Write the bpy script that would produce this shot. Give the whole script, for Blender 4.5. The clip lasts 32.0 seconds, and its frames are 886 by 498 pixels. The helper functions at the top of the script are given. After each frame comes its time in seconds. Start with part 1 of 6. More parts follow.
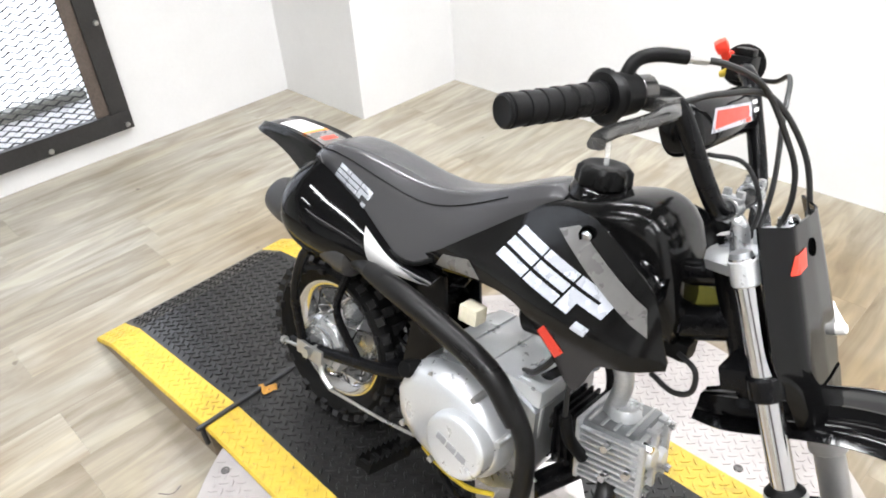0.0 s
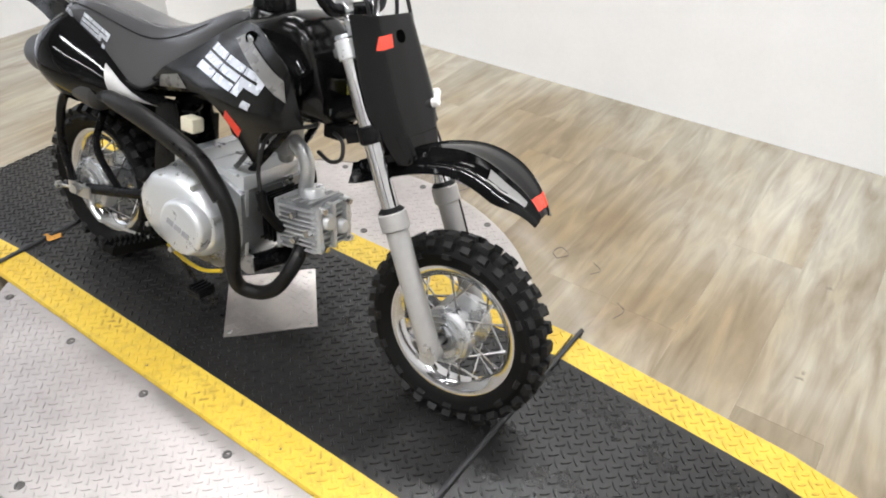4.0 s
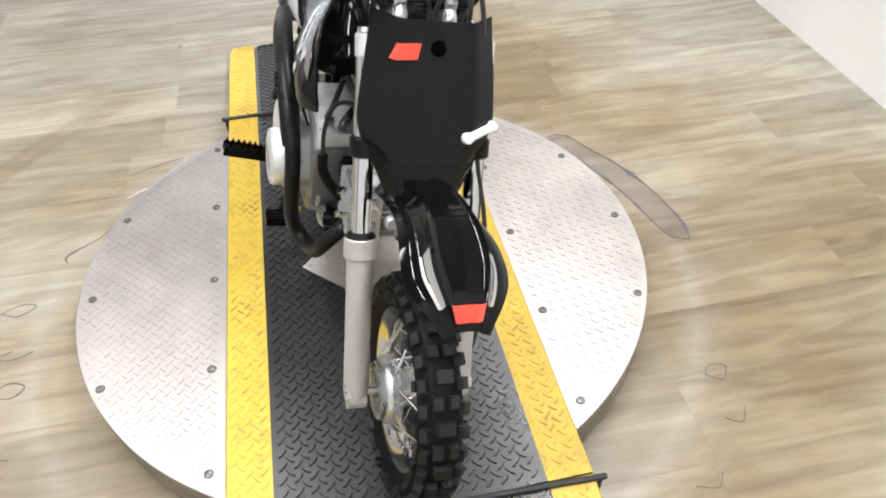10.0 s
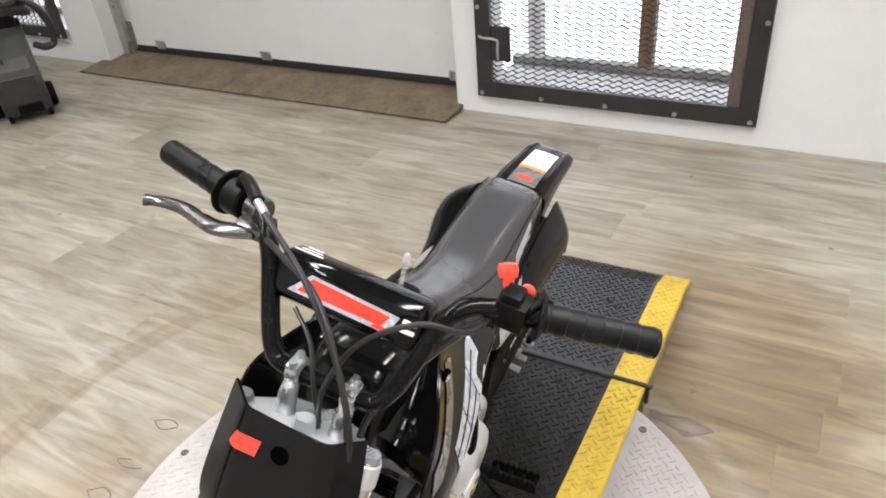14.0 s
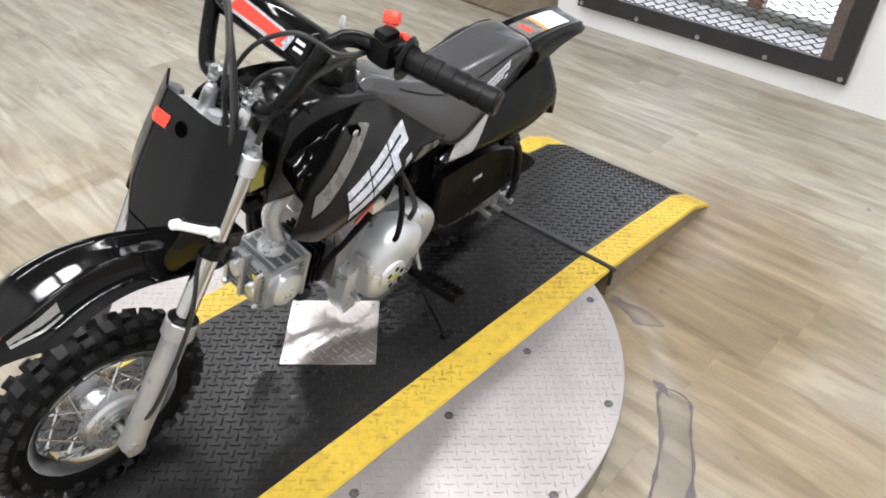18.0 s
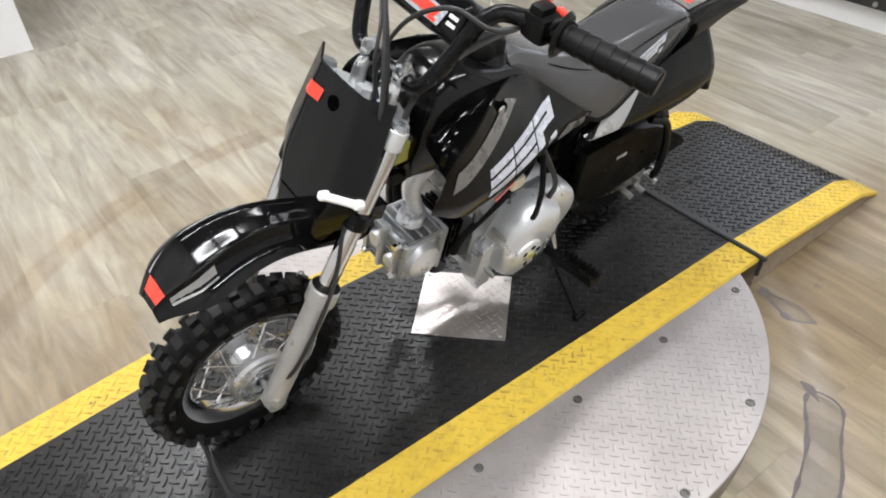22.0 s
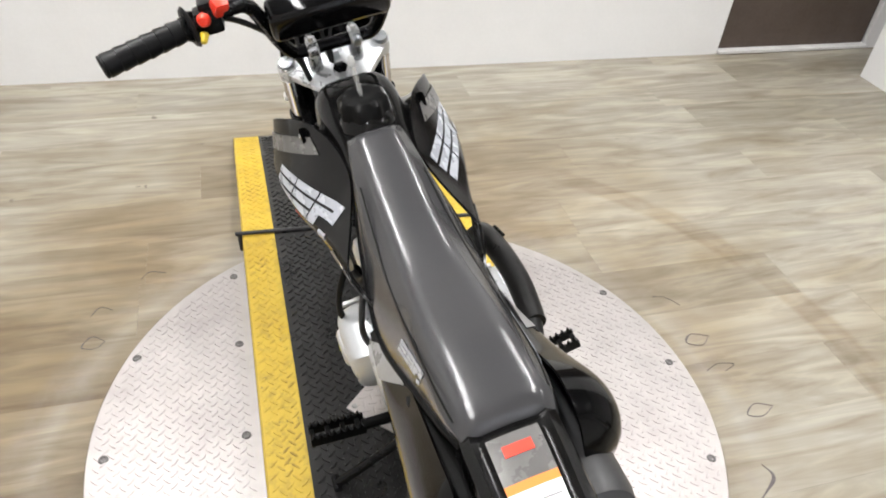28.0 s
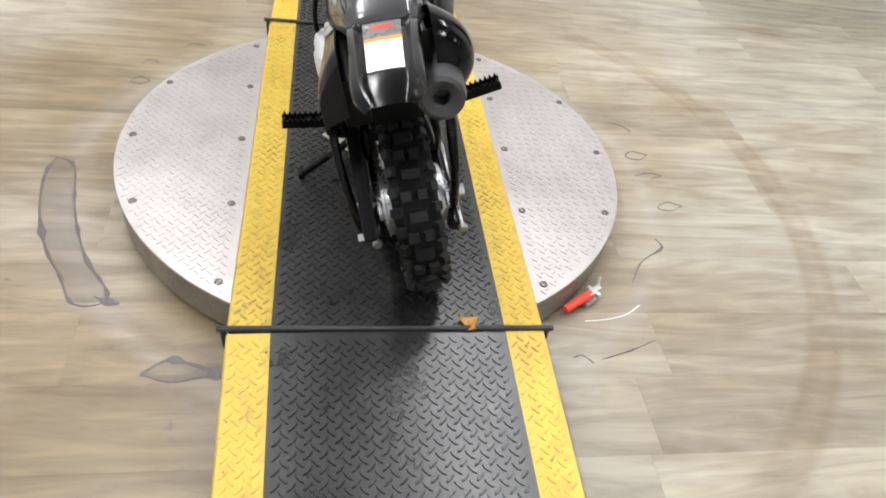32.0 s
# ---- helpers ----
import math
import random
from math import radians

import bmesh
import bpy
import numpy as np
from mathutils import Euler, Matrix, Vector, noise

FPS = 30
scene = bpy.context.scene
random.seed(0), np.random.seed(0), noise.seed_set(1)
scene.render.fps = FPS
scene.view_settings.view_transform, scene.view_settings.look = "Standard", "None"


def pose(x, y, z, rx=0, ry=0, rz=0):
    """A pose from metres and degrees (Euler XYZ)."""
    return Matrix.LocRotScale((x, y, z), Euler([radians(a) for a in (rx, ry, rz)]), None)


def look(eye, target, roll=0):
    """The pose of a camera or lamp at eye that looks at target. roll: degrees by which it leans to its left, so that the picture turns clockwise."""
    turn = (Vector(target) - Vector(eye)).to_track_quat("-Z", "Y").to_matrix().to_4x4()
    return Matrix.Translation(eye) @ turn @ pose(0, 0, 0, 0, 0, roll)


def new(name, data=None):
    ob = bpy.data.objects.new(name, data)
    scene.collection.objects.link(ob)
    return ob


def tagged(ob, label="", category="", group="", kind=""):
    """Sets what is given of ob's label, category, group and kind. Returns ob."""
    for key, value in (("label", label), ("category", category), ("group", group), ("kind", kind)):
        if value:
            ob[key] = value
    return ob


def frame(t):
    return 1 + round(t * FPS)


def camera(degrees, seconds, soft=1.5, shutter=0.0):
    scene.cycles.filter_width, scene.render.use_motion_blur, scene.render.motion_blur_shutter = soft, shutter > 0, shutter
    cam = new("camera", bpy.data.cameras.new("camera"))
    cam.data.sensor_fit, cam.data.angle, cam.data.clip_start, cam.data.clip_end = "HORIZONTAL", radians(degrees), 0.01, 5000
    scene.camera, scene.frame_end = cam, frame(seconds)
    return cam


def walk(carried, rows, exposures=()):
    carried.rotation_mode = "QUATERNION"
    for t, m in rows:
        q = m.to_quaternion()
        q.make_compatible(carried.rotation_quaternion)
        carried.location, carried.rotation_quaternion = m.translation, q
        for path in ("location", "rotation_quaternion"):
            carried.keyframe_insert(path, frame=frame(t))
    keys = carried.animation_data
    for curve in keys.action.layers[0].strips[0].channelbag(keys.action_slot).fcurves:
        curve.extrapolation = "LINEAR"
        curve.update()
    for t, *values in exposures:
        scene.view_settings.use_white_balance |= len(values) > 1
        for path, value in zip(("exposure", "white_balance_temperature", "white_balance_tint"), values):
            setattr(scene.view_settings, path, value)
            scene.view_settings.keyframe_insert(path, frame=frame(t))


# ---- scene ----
# the camera and its walk
cam = camera(63.7, 32.0, soft=1.9)
PATH = [
    (0, (0.521, -0.637, 1.244), (-0.682, 0.485, 0.108), -4.1),
    (0.5, (0.685, -0.64, 1.281), (-0.62, 0.41, 0.189), -4.6),
    (1, (0.838, -0.608, 1.266), (-0.489, 0.392, 0.149), -3.5),
    (1.5, (0.907, -0.632, 1.24), (-0.272, 0.477, 0.067), -4),
    (2, (0.967, -0.695, 1.221), (-0.1, 0.51, 0.032), -2),
    (2.5, (1.014, -0.736, 1.191), (0.062, 0.519, -0.041), -0.6),
    (4.5, (1.037, -0.76, 1.204), (0.127, 0.541, -0.011), 0.4),
    (5, (1.014, -0.743, 1.234), (0.07, 0.609, 0.098), 0.3),
    (5.5, (0.987, -0.745, 1.268), (0.035, 0.651, 0.196), 0.5),
    (6, (0.974, -0.729, 1.294), (0.015, 0.657, 0.217), 0.2),
    (6.5, (1.071, -0.603, 1.31), (-0.133, 0.605, 0.268), -0.7),
    (7, (1.172, -0.479, 1.317), (-0.23, 0.484, 0.265), 0.9),
    (7.5, (1.167, -0.337, 1.301), (-0.289, 0.46, 0.186), 1.5),
    (8, (1.143, -0.186, 1.295), (-0.357, 0.366, 0.094), -0.6),
    (8.5, (1.163, -0.066, 1.288), (-0.382, 0.305, 0.076), 0),
    (9, (1.17, -0.048, 1.264), (-0.393, 0.181, 0.036), -1.9),
    (9.5, (1.168, -0.044, 1.238), (-0.315, 0.203, -0.08), -1.1),
    (10, (1.173, -0.042, 1.221), (-0.24, 0.223, -0.169), -1.9),
    (10.5, (1.18, -0.046, 1.21), (-0.207, 0.206, -0.21), -2.5),
    (11, (1.179, -0.043, 1.2), (-0.184, 0.186, -0.247), -3.4),
    (11.5, (1.153, 0.005, 1.195), (-0.247, 0.15, -0.224), -5.3),
    (12, (1.165, 0.117, 1.235), (-0.338, 0.077, -0.086), -3.3),
    (12.5, (1.001, 0.259, 1.23), (-0.497, 0.076, -0.082), -0.7),
    (13, (0.841, 0.34, 1.265), (-0.655, -0.062, -0.005), -4.1),
    (13.5, (0.709, 0.439, 1.327), (-0.747, -0.285, 0.161), -6.1),
    (15.5, (0.665, 0.871, 1.343), (-0.749, -0.117, 0.329), -3.8),
    (16, (0.694, 0.923, 1.298), (-0.655, -0.095, 0.231), -1.1),
    (16.5, (0.67, 0.957, 1.256), (-0.619, -0.093, 0.144), 0.3),
    (17, (0.662, 0.964, 1.234), (-0.587, -0.073, 0.066), 0.6),
    (17.5, (0.686, 0.947, 1.22), (-0.537, -0.095, 0.03), 1.2),
    (18, (0.714, 0.938, 1.207), (-0.472, -0.132, 0.001), 2.2),
    (18.5, (0.728, 0.913, 1.205), (-0.392, -0.194, -0.031), 2.2),
    (19, (0.749, 0.896, 1.201), (-0.32, -0.246, -0.045), 2),
    (19.5, (0.782, 0.876, 1.192), (-0.233, -0.281, -0.086), 1.6),
    (20, (0.821, 0.852, 1.186), (-0.131, -0.337, -0.109), 1.3),
    (20.5, (0.859, 0.837, 1.182), (-0.063, -0.367, -0.122), 0.3),
    (21, (0.881, 0.82, 1.184), (-0.057, -0.372, -0.123), -0.1),
    (21.5, (0.859, 0.823, 1.189), (-0.135, -0.338, -0.099), -0.3),
    (22, (0.714, 0.906, 1.21), (-0.174, -0.355, -0.065), -2.6),
    (22.5, (0.556, 1.003, 1.226), (-0.251, -0.323, -0.032), -2.8),
    (23, (0.446, 0.98, 1.238), (-0.352, -0.378, 0.009), -2.7),
    (23.5, (0.316, 0.911, 1.261), (-0.53, -0.398, 0.011), 1.4),
    (24, (0.216, 0.896, 1.248), (-0.574, -0.421, -0.03), -2),
    (24.5, (0.035, 0.927, 1.263), (-0.499, -0.555, 0.032), -2.5),
    (26.5, (-0.608, 0.686, 1.259), (-0.212, -0.795, -0.028), 5.2),
    (27, (-0.711, 0.554, 1.233), (0.077, -0.742, -0.071), 4.7),
    (27.5, (-0.772, 0.421, 1.256), (0.344, -0.528, -0.102), 1.9),
    (28, (-0.888, 0.282, 1.265), (0.59, -0.227, 0.018), 5.5),
    (28.5, (-1.005, 0.221, 1.266), (0.675, -0.01, 0.203), 5.9),
    (29, (-1.224, 0.215, 1.29), (0.58, 0.059, 0.445), 7),
    (29.5, (-1.42, 0.201, 1.29), (0.317, 0.052, 0.311), 6.4),
    (30, (-1.471, 0.144, 1.25), (0.198, -0.044, 0.169), 9.4),
    (30.5, (-1.481, 0.129, 1.206), (0.092, -0.054, -0.014), 9.4),
    (31, (-1.493, 0.121, 1.181), (-0.003, -0.107, -0.132), 9.3),
    (31.5, (-1.5, 0.126, 1.159), (-0.06, -0.133, -0.202), 9.9),
    (32, (-1.504, 0.131, 1.165), (-0.073, -0.199, -0.192), 9.8),
]
EXPOSURES = [(0, 0.17, 6230, 10), (2, 0.04, 6230, 10), (5, -0.22, 6330, 10), (7, -0.13, 6330, 10), (9, -0.06, 6400, 10), (11, -0.2, 6420, 10), (13, -0.36, 6480, 10), (16, -0.10, 6300, 10), (20, -0.27, 6240, 10), (22, -0.32, 6250, 10), (24.5, 0.03, 6240, 10), (27, -0.1, 6330, 10), (28, -0.36, 6440, 10), (29, -0.36, 6450, 10), (30, -0.36, 6500, 10), (32, -0.22, 6290, 10)]
walk(cam, [(t, look(eye, target, roll)) for t, eye, target, roll in PATH], EXPOSURES)

# ---- light and exposure ----
world = bpy.data.worlds.new("world")
scene.world = world
world.use_nodes = True
wn = world.node_tree
sky = wn.nodes.new("ShaderNodeTexSky")
sky.sky_type = "NISHITA"
sky.sun_disc = False
sky.sun_elevation = radians(35)
sky.sun_rotation = radians(200)
wn.nodes["Background"].inputs["Strength"].default_value = 0.12
wn.links.new(sky.outputs["Color"], wn.nodes["Background"].inputs["Color"])

sun = new("sun", bpy.data.lights.new("sun", "SUN"))
sun.data.energy = 2.0
sun.data.angle = radians(1.5)
sun.data.color = (1.0, 0.95, 0.88)
sun.matrix_world = look((-6, -3, 6), (0, 0, 0))

FLOOR_Z = 0.0
X_BACK, X_FRONT, Y_SIDE, Y_FAR = -2.288, 1.809, 1.612, -5.6
CEIL = 2.75
TUBES = [(tx, ty) for ty, row in ((-2.0, (-1.2, 0.9)), (-0.75, (-0.7, 0.3, 1.25)), (0.9, (-1.5, -0.45, 0.45, 1.3))) for tx in row] + [(-0.9, -3.3), (-0.9, -4.6)]
for tx, ty in TUBES:
    lamp = new("tube_light", bpy.data.lights.new("tube_light", "AREA"))
    lamp.data.shape = "RECTANGLE"
    lamp.data.size, lamp.data.size_y = 0.80, 0.10
    lamp.data.energy = 16.5
    lamp.data.spread = radians(125)
    lamp.data.color = (1.0, 0.985, 0.97)
    lamp.matrix_world = pose(tx, ty, CEIL - 0.085)


# ---- materials ----
def nodes_of(name):
    m = bpy.data.materials.new(name)
    m.use_nodes = True
    return m, m.node_tree, m.node_tree.nodes["Principled BSDF"]


def link(t, a, b):
    t.links.new(a, b)


def coords(t, scale=(1, 1, 1), rot=(0, 0, 0)):
    tc = t.nodes.new("ShaderNodeTexCoord")
    mp = t.nodes.new("ShaderNodeMapping")
    mp.inputs["Scale"].default_value = scale
    mp.inputs["Rotation"].default_value = [radians(a) for a in rot]
    link(t, tc.outputs["Object"], mp.inputs["Vector"])
    return mp.outputs["Vector"]


def noise_tex(t, vec, scale, detail=4.0, rough=0.55, dist=0.0):
    n = t.nodes.new("ShaderNodeTexNoise")
    n.inputs["Scale"].default_value = scale
    n.inputs["Detail"].default_value = detail
    n.inputs["Roughness"].default_value = rough
    n.inputs["Distortion"].default_value = dist
    if vec is not None:
        link(t, vec, n.inputs["Vector"])
    return n.outputs["Fac"]


def ramp(t, fac, stops):
    r = t.nodes.new("ShaderNodeValToRGB")
    els = r.color_ramp.elements
    while len(els) < len(stops):
        els.new(0.5)
    for e, (p, c) in zip(els, stops):
        e.position = p
        e.color = (c[0], c[1], c[2], 1) if len(c) == 3 else c
    link(t, fac, r.inputs["Fac"])
    return r.outputs["Color"]


def grey(v):
    return (v, v, v)


def mixc(t, fac, a, b, mode="MIX"):
    m = t.nodes.new("ShaderNodeMix")
    m.data_type, m.blend_type = "RGBA", mode
    for sock, val in ((m.inputs[0], fac), (m.inputs[6], a), (m.inputs[7], b)):
        if isinstance(val, (int, float)):
            sock.default_value = val
        elif isinstance(val, tuple):
            sock.default_value = (*val, 1)
        else:
            link(t, val, sock)
    return m.outputs[2]


def bump(t, bsdf, height, strength=0.2, dist=0.002):
    b = t.nodes.new("ShaderNodeBump")
    b.inputs["Strength"].default_value = strength
    b.inputs["Distance"].default_value = dist
    link(t, height, b.inputs["Height"])
    link(t, b.outputs["Normal"], bsdf.inputs["Normal"])


def plain(name, color, rough=0.5, metal=0.0, var=0.12, fine=120.0, bmp=0.05, spots=0.0, coat=0.0, rvar=0.12, spec=0.5):
    """A surface with colour variation at two scales, varied gloss and a fine relief."""
    m, t, b = nodes_of(name)
    vec = coords(t)
    big, small = noise_tex(t, vec, 7.0, 5), noise_tex(t, vec, fine, 3)
    lo, hi = tuple(c * (1 - var) for c in color), tuple(min(1, c * (1 + var)) for c in color)
    base = ramp(t, big, [(0.3, lo), (0.7, hi)])
    base = mixc(t, 0.35, base, ramp(t, small, [(0.35, lo), (0.65, hi)]))
    if spots:
        sp = ramp(t, noise_tex(t, vec, 26.0, 6, 0.7), [(0.60, grey(0)), (0.72, grey(spots))])
        base = mixc(t, sp, base, tuple(c * 0.45 for c in color))
    link(t, base, b.inputs["Base Color"])
    rr = ramp(t, noise_tex(t, vec, 18.0, 6, 0.65), [(0.3, grey(max(0.02, rough - rvar))), (0.7, grey(min(1, rough + rvar)))])
    link(t, rr, b.inputs["Roughness"])
    b.inputs["Metallic"].default_value = metal
    b.inputs["Coat Weight"].default_value = coat
    b.inputs["Specular IOR Level"].default_value = spec
    b.inputs["Coat Roughness"].default_value = 0.06
    if bmp:
        bump(t, b, small, bmp, 0.001)
    return m


def glow(name, color, strength):
    m, t, b = nodes_of(name)
    b.inputs["Base Color"].default_value = (*color, 1)
    b.inputs["Emission Color"].default_value = (*color, 1)
    b.inputs["Emission Strength"].default_value = strength
    return m


def plank_material():
    m, t, b = nodes_of("vinyl_plank")
    info = t.nodes.new("ShaderNodeObjectInfo")
    tc = t.nodes.new("ShaderNodeTexCoord")
    off = t.nodes.new("ShaderNodeVectorMath")
    off.operation = "MULTIPLY_ADD"
    comb = t.nodes.new("ShaderNodeCombineXYZ")
    link(t, info.outputs["Random"], comb.inputs["X"])
    link(t, info.outputs["Random"], comb.inputs["Y"])
    link(t, comb.outputs["Vector"], off.inputs[0])
    off.inputs[1].default_value = (37.0, 91.0, 0)
    link(t, tc.outputs["Object"], off.inputs[2])
    mp = t.nodes.new("ShaderNodeMapping")
    mp.inputs["Scale"].default_value = (10.5, 1.5, 1.0)
    link(t, off.outputs[0], mp.inputs["Vector"])
    streak = noise_tex(t, mp.outputs["Vector"], 1.6, 5, 0.55, 1.3)
    mp2 = t.nodes.new("ShaderNodeMapping")
    mp2.inputs["Scale"].default_value = (38.0, 2.6, 1.0)
    link(t, off.outputs[0], mp2.inputs["Vector"])
    grain = noise_tex(t, mp2.outputs["Vector"], 2.0, 5, 0.6, 0.2)
    base = ramp(t, streak, [(0.26, (0.205, 0.174, 0.128)), (0.40, (0.284, 0.264, 0.222)), (0.52, (0.345, 0.331, 0.292)), (0.61, (0.410, 0.394, 0.336)), (0.76, (0.455, 0.446, 0.400))])
    base = mixc(t, 0.13, base, ramp(t, grain, [(0.3, (0.163, 0.144, 0.110)), (0.7, (0.445, 0.441, 0.405))]))
    tone = ramp(t, info.outputs["Random"], [(0.0, (0.80, 0.77, 0.72)), (0.3, (0.92, 0.90, 0.87)), (0.7, (1.0, 0.98, 0.96)), (1.0, (1.08, 1.06, 1.03))])
    base = mixc(t, 1.0, base, tone, "MULTIPLY")
    geo = t.nodes.new("ShaderNodeNewGeometry")
    stain = ramp(t, noise_tex(t, geo.outputs["Position"], 1.3, 5, 0.6), [(0.38, grey(1.0)), (0.75, (0.80, 0.75, 0.66))])
    base = mixc(t, 0.8, base, stain, "MULTIPLY")
    sep = t.nodes.new("ShaderNodeVectorMath")
    sep.operation = "MULTIPLY"
    link(t, geo.outputs["Position"], sep.inputs[0])
    sep.inputs[1].default_value = (1, 1, 0)
    ln = t.nodes.new("ShaderNodeVectorMath")
    ln.operation = "LENGTH"
    link(t, sep.outputs[0], ln.inputs[0])
    mpb = t.nodes.new("ShaderNodeMapping")
    mpb.inputs["Scale"].default_value = (3.4, 0.9, 1.0)
    link(t, off.outputs[0], mpb.inputs["Vector"])
    blot = ramp(t, noise_tex(t, mpb.outputs["Vector"], 1.5, 5, 0.6, 0.5), [(0.50, grey(0.0)), (0.68, grey(0.62))])
    base = mixc(t, blot, base, mixc(t, 1.0, base, (0.74, 0.665, 0.55), "MULTIPLY"))
    half = t.nodes.new("ShaderNodeMath")
    half.operation = "MULTIPLY"
    half.inputs[1].default_value = 0.6
    link(t, ln.outputs["Value"], half.inputs[0])
    ring = ramp(t, half.outputs[0], [(0.36, grey(1.0)), (0.43, grey(0.9)), (0.446, grey(0.55)), (0.47, grey(1.0)), (0.78, grey(0.85)), (1.0, grey(0.1))])
    xyz = t.nodes.new("ShaderNodeSeparateXYZ")
    link(t, geo.outputs["Position"], xyz.inputs[0])
    drift = t.nodes.new("ShaderNodeMath")
    drift.operation = "MULTIPLY_ADD"
    link(t, xyz.outputs["Y"], drift.inputs[0])
    drift.inputs[1].default_value = 0.22
    link(t, noise_tex(t, geo.outputs["Position"], 0.9, 3, 0.5), drift.inputs[2])
    far = ramp(t, drift.outputs[0], [(0.30, grey(0.6)), (0.62, grey(1.0))])
    patch = ramp(t, noise_tex(t, geo.outputs["Position"], 1.3, 4, 0.55), [(0.28, grey(0.1)), (0.56, grey(1.0))])
    wear = mixc(t, 1.0, mixc(t, 1.0, ring, patch, "MULTIPLY"), far, "MULTIPLY")
    base = mixc(t, wear, base, mixc(t, 1.0, base, (0.63, 0.515, 0.36), "MULTIPLY"))
    nick = ramp(t, noise_tex(t, geo.outputs["Position"], 11.0, 3, 0.5), [(0.73, grey(0.0)), (0.76, grey(0.75))])
    base = mixc(t, nick, base, (0.10, 0.08, 0.06))
    scuffs = noise_tex(t, geo.outputs["Position"], 3.2, 5, 0.65)
    track = ramp(t, half.outputs[0], [(0.668, grey(0.0)), (0.680, grey(1.0)), (0.700, grey(0.7)), (0.716, grey(1.0)), (0.728, grey(0.0))])
    track = mixc(t, 1.0, track, ramp(t, scuffs, [(0.36, grey(0.0)), (0.52, grey(0.9))]), "MULTIPLY")
    side = t.nodes.new("ShaderNodeMath")
    side.operation = "MULTIPLY_ADD"
    side.inputs[1].default_value = 0.3
    side.inputs[2].default_value = 0.5
    link(t, xyz.outputs["Y"], side.inputs[0])
    track = mixc(t, 1.0, track, ramp(t, side.outputs[0], [(0.24, grey(1.0)), (0.33, grey(0.0))]), "MULTIPLY")
    base = mixc(t, track, base, mixc(t, 1.0, base, (0.79, 0.72, 0.64), "MULTIPLY"))
    worn = ramp(t, half.outputs[0], [(0.415, grey(0.0)), (0.43, grey(1.0)), (0.478, grey(0.9)), (0.495, grey(0.0))])
    worn = mixc(t, 1.0, worn, ramp(t, noise_tex(t, geo.outputs["Position"], 5.5, 6, 0.7), [(0.45, grey(0.0)), (0.60, grey(0.22))]), "MULTIPLY")
    base = mixc(t, worn, base, (0.255, 0.230, 0.228))
    link(t, base, b.inputs["Base Color"])
    rr = ramp(t, noise_tex(t, geo.outputs["Position"], 3.5, 6, 0.65), [(0.3, grey(0.34)), (0.7, grey(0.52))])
    link(t, rr, b.inputs["Roughness"])
    bump(t, b, grain, 0.12, 0.001)
    return m


def painted_rubber(name="yellow_paint_on_rubber", rub=False):
    """Yellow paint on rubber, worn through to black in patches of its own."""
    m, t, b = nodes_of(name)
    geo = t.nodes.new("ShaderNodeNewGeometry")
    pos = geo.outputs["Position"]
    big = noise_tex(t, pos, 5.0, 6, 0.6)
    yellow = ramp(t, big, [(0.3, (0.50, 0.335, 0.028)), (0.7, (0.61, 0.435, 0.052))])
    dirt = ramp(t, noise_tex(t, pos, 38.0, 6, 0.7), [(0.48, grey(0)), (0.70, grey(0.65))])
    col = mixc(t, dirt, yellow, (0.30, 0.22, 0.035))
    worn = ramp(t, noise_tex(t, pos, 75.0, 4, 0.6), [(0.67, grey(0)), (0.70, grey(0.9))])
    col = mixc(t, worn, col, (0.06, 0.055, 0.045))
    if rub:
        bare = ramp(t, noise_tex(t, pos, 7.0, 5, 0.7), [(0.52, grey(0.0)), (0.70, grey(0.9))])
        col = mixc(t, bare, col, (0.19, 0.12, 0.022))
    link(t, col, b.inputs["Base Color"])
    b.inputs["Roughness"].default_value = 0.5
    bump(t, b, noise_tex(t, pos, 220.0, 3), 0.15, 0.001)
    return m


def tread_rubber():
    m, t, b = nodes_of("tread_rubber")
    geo = t.nodes.new("ShaderNodeNewGeometry")
    pos = geo.outputs["Position"]
    col = ramp(t, noise_tex(t, pos, 4.0, 7, 0.65), [(0.25, grey(0.008)), (0.5, (0.011, 0.0108, 0.0106)), (0.78, (0.018, 0.0175, 0.017))])
    dust = ramp(t, noise_tex(t, pos, 60.0, 5, 0.7), [(0.54, grey(0)), (0.8, grey(0.28))])
    col = mixc(t, dust, col, (0.09, 0.087, 0.083))
    link(t, col, b.inputs["Base Color"])
    rr = ramp(t, noise_tex(t, pos, 6.0, 6, 0.7), [(0.3, grey(0.25)), (0.7, grey(0.34))])
    link(t, rr, b.inputs["Roughness"])
    b.inputs["Specular IOR Level"].default_value = 0.5
    bump(t, b, noise_tex(t, pos, 180.0, 4), 0.18, 0.001)
    return m


